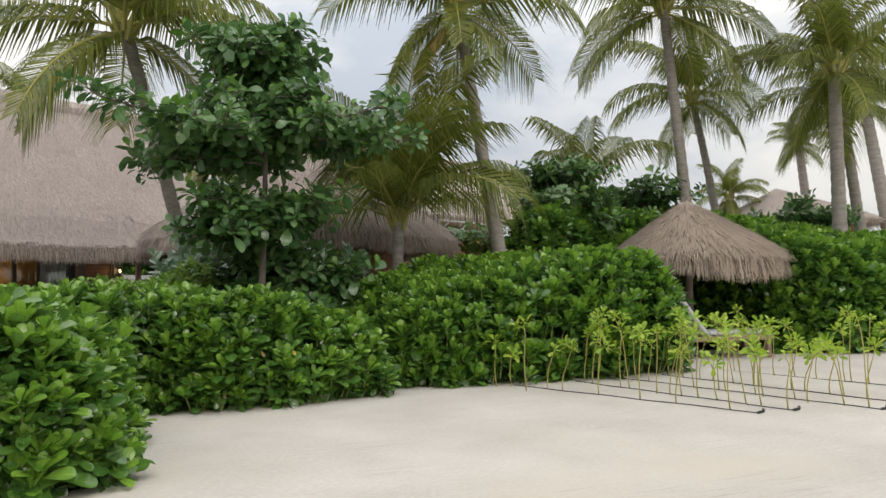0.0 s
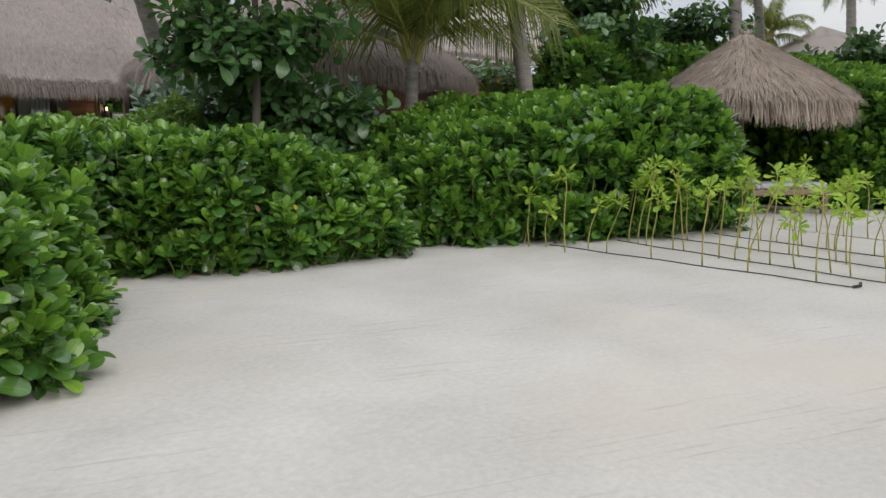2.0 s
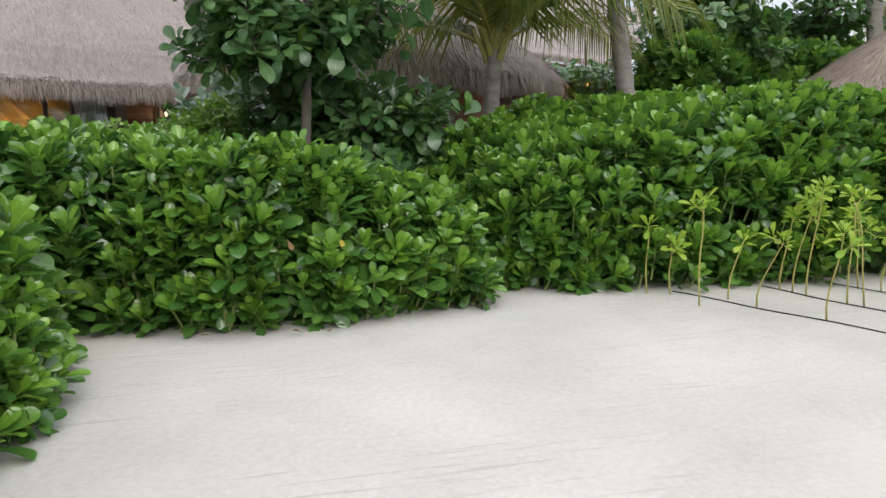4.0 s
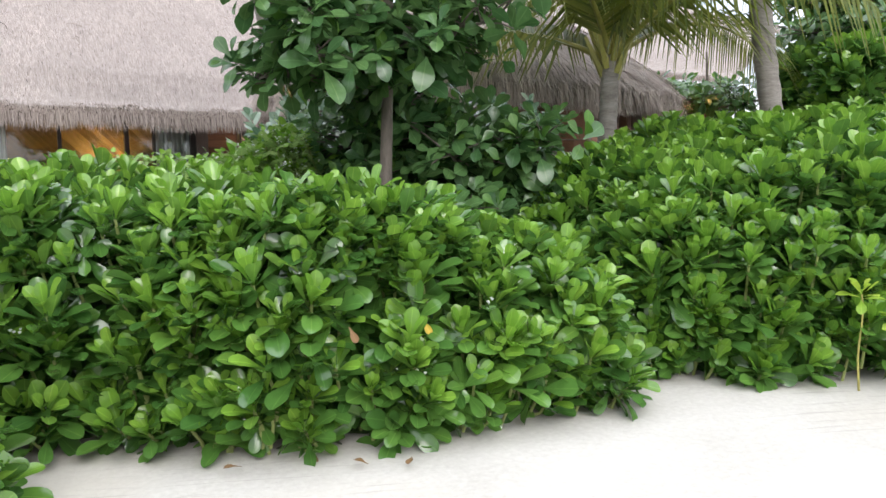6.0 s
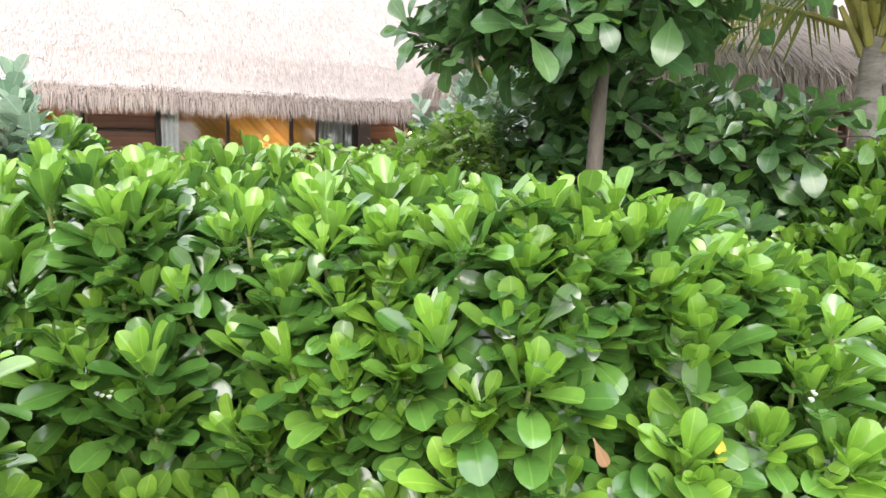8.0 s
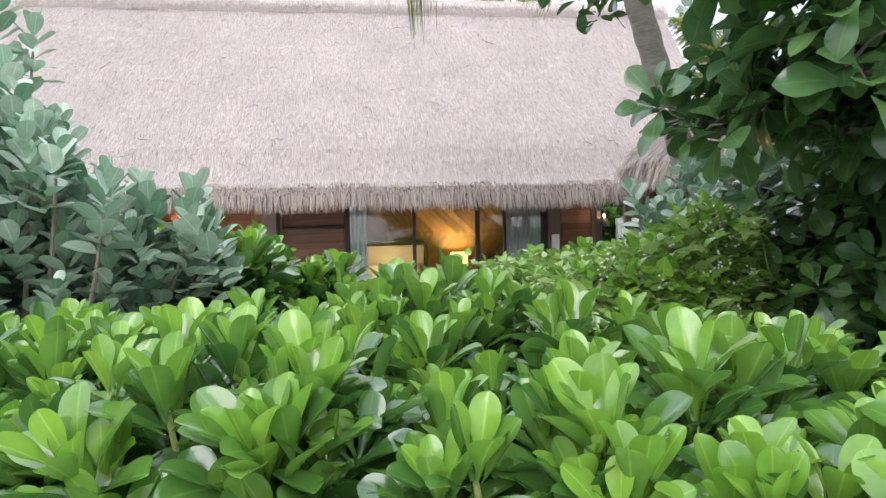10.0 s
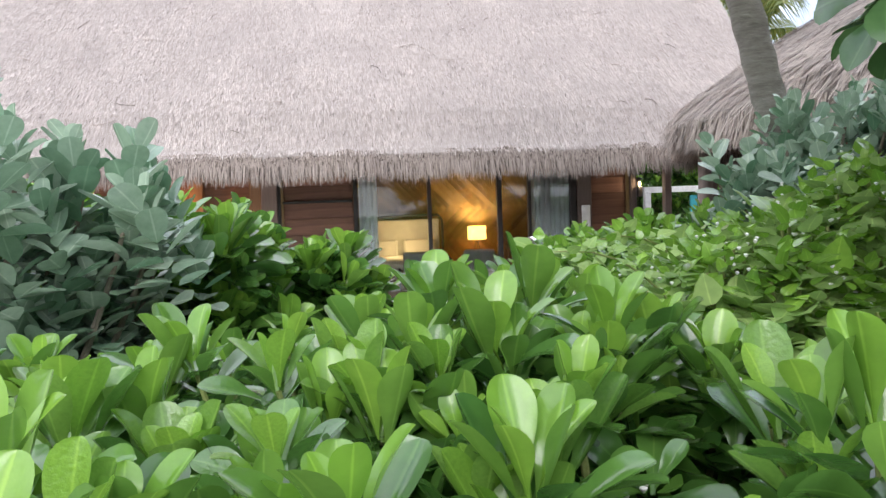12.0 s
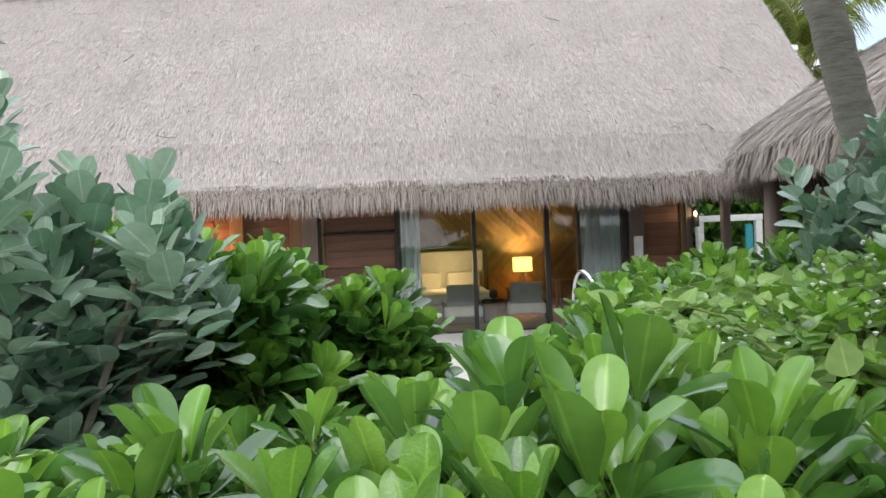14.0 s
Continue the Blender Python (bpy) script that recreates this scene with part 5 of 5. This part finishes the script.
def vine_spray(foot, tip, label):
    """A thin arching cane with pairs of small leaves."""
    t = empty("vine_spray", foot, label, "vine", "arching vine sprays")
    a, b = Vector((0, 0, 0)), Vector(tip) - Vector(foot)
    pts = [a.lerp(b, k) + Vector((0, 0, 0.2 * math.sin(math.pi * k))) for k in np.linspace(0, 1, 9)]
    Solid().tube(pts, [0.007 - 0.0045 * k for k in np.linspace(0, 1, 9)], 5).part("cane", GREEN_STEM, t, "thin green cane", True)
    pl = [p + Vector(vr.normal(0, 0.02, 3)) for p in pts[4:] for _ in range(2)]
    v, f, mi = scatter(SPRIG, np.array(pl), vr.normal(0, 0.35, (len(pl), 3)) + np.array([0, 0, 0.9]), vr.uniform(0.7, 1.1, len(pl)))
    part_of("leaves", mesh_np("leaves", v, f, VINE_MATS, mi, midrib=1), t, "small pale green leaves")


for foot, tip in (((6.9, 12.9, 0.85), (6.04, 12.56, 1.46)), ((7.2, 13.4, 1.0), (6.35, 13.1, 1.45)), ((7.9, 12.7, 1.1), (7.45, 12.25, 1.62))):
    vine_spray(foot, tip, "arching vine spray with small pale green leaves")
hedge("naupaka_shrub", [(4.95, 15.2), (5.42, 15.15), (5.56, 15.6), (5.25, 15.95), (4.9, 15.7)], lambda x, y: 1.3 + 0 * x, 0.22, 13,
      "single leafy green shrub by the terrace edge", NAU_ROSETTES, NAU_INNER, 1.5, lumps=0.2)
hedge("naupaka_shrub", [(4.0, 14.3), (4.7, 14.3), (4.95, 15.0), (4.85, 15.6), (4.5, 16.0), (3.8, 15.8)], lambda x, y: 1.5 - 0.4 * np.clip(x - 4.7, 0, 1.2), 0.4, 12,
      "loose green shrub near the terrace", NAU_ROSETTES, NAU_INNER, 1.6, lumps=0.34)
hedge("naupaka_shrub", [(6.6, 15.0), (8.8, 15.3), (9.2, 16.6), (7.6, 17.4), (6.6, 16.4)], lambda x, y: 1.0 + 0.2 * (x - 6.6), 0.5, 22,
      "green shrub beside the pool terrace", NAU_SIMPLE, NAU_INNER, 1.2)
hedge("naupaka_shrub", [(-2.0, 13.4), (2.4, 13.2), (3.6, 14.6), (3.4, 18.0), (-2.0, 18.5)], lambda x, y: 1.7 + 0 * x, 0.6, 14,
      "green shrubbery in front of the villa", NAU_SIMPLE, NAU_INNER, 1.4)
hedge("garden_shrub", [(11.5, 32.0), (14.0, 31.0), (20.0, 30.0), (22.0, 34.0), (12.0, 35.0)], lambda x, y: 2.9 + 0 * x, 0.8, 10,
      "green shrubs in the garden behind the gate", NAU_SIMPLE, NAU_INNER, 1.7)

# ---- planted seedlings along black drip lines ----
LINES = [((9.75, 8.3), (9.53, 5.08)), ((10.6, 7.9), (9.9, 4.86)), ((12.0, 7.3), (11.1, 4.0)), ((13.1, 6.9), (12.4, 3.6)), ((11.3, 7.6), (10.5, 4.2))]
for k, (a, b) in enumerate(LINES):
    A, B = Vector((*a, 0)), Vector((*b, 0))
    pts = [A.lerp(B, i / 14) + Vector((0.02 * math.sin(i * 1.3 + k), 0, 0.010)) for i in range(15)]
    line = empty("drip_line", (*a, 0), "thin black irrigation pipe lying on the sand", "pipe", "drip lines")
    Solid().tube([p - A for p in pts], 0.006, 6).part("hose", PIPE, line)
    Solid().tube([pts[-1] - A, pts[-1] - A + Vector((0.03, -0.05, 0.015)), pts[-1] - A + Vector((0.06, -0.04, 0.03))], 0.015, 6).part("end_clip", PIPE, line)
SEED_WHORLS = [rosette_mesh(NAU, whorl(NAU, n, 105, 30, 0.118, 0.0, 0.0, 0.01, 0.06)) for n in (9, 11, 10)]
sr = np.random.default_rng(21)


def seedling(x, y, h, lean, az):
    t = empty("seedling", (x, y, 0), "yellow-green seedling on a thin bare stem in the sand", "seedling", "planted seedlings")
    d = Vector((math.cos(az), math.sin(az), 0)) * lean
    pts = [d * (k * k) + Vector((0.012 * math.sin(7 * k + az), 0.012 * math.sin(6 * k), h * k)) for k in np.linspace(0, 1, 7)]
    Solid().tube(pts, [0.008, 0.0072, 0.0066, 0.006, 0.0056, 0.005, 0.0045], 6).part("stem", SEED_STEM, t, "thin yellowish stem", True)
    n = int(sr.choice([0, 1, 1, 2]))
    pl, ax = [tuple(pts[-1])], [(d.x + sr.normal(0, 0.2), d.y + sr.normal(0, 0.2), 1.0)]
    for _ in range(n):
        k = sr.uniform(0.74, 0.98)
        i = min(5, int(k * 6))
        q = pts[i].lerp(pts[i + 1], k * 6 - i)
        a2 = sr.uniform(0, 6.28)
        tip = q + Vector((math.cos(a2) * 0.07, math.sin(a2) * 0.07, 0.06))
        Solid().tube([q, tip], 0.0038, 5).part("twig", SEED_STEM, t)
        pl.append(tuple(tip))
        ax.append((math.cos(a2) * 0.6, math.sin(a2) * 0.6, 0.8))
    v, f, mi = scatter(SEED_WHORLS, np.array(pl), np.array(ax), sr.uniform(0.8, 1.2, len(pl)))
    part_of("leaves", mesh_np("leaves", v, f, [SEED_LEAF], mi * 0, midrib=1), t, "yellow-green young leaves")


for k, (a, b) in enumerate(LINES):
    n = 13 if k else 6
    for i in range(n):
        u = (i + 0.5 + sr.uniform(-0.4, 0.4)) / n
        p = Vector((*a, 0)).lerp(Vector((*b, 0)), u)
        seedling(p.x + sr.normal(0.03, 0.05), p.y + sr.normal(0, 0.05), sr.uniform(0.45, 0.95), sr.uniform(0.0, 0.25), sr.uniform(0, 6.28))
for x, y, h in ((9.40, 7.85, 0.85), (9.49, 8.4, 0.6), (9.62, 8.25, 0.45)):
    seedling(x, y, h, 0.04, 1.0)


# ---- small things in and under the shrubs ----
DRY_LEAF = leafy("fallen_leaf", (0.10, 0.055, 0.025), (0.24, 0.14, 0.06), 0.8, 0.1)
fr = np.random.default_rng(5)
LITTER = [mesh_np("fallen_leaf", lv * 0.085, lf, [DRY_LEAF], midrib=1) for lv, lf in NAU[:3]]
EDGE = [Vector(p) for p in ((5.4, 9.85, 0), (5.95, 9.5, 0), (6.5, 9.12, 0), (7.3, 8.95, 0))]
for (x, y, z), mt, lab in (((6.84, 9.2, 0.64), YELLOW, "yellowed dying leaf"), ((6.45, 9.22, 0.65), DRY_LEAF, "withered brown leaf")):
    ob = part_of("withered_leaf", mesh_np("withered_leaf", NAU[1][0] * 0.085, NAU[1][1], [mt], midrib=1), shore_bank, lab)
    ob.matrix_basis = pose(x - 4.7, y - 10.25, z, -60, 25, 160)
for i in range(4):
    k = fr.uniform(0, len(EDGE) - 1.001)
    p = EDGE[int(k)].lerp(EDGE[int(k) + 1], k % 1)
    ob = tagged(new("fallen_leaf", LITTER[i % 3]), "dry brown leaf lying on the sand", "leaf", "fallen leaves")
    ob.matrix_basis = pose(p.x + fr.normal(0, 0.12), p.y - abs(fr.normal(0, 0.05)), 0.035, fr.normal(0, 10), fr.normal(0, 10), fr.uniform(0, 360))
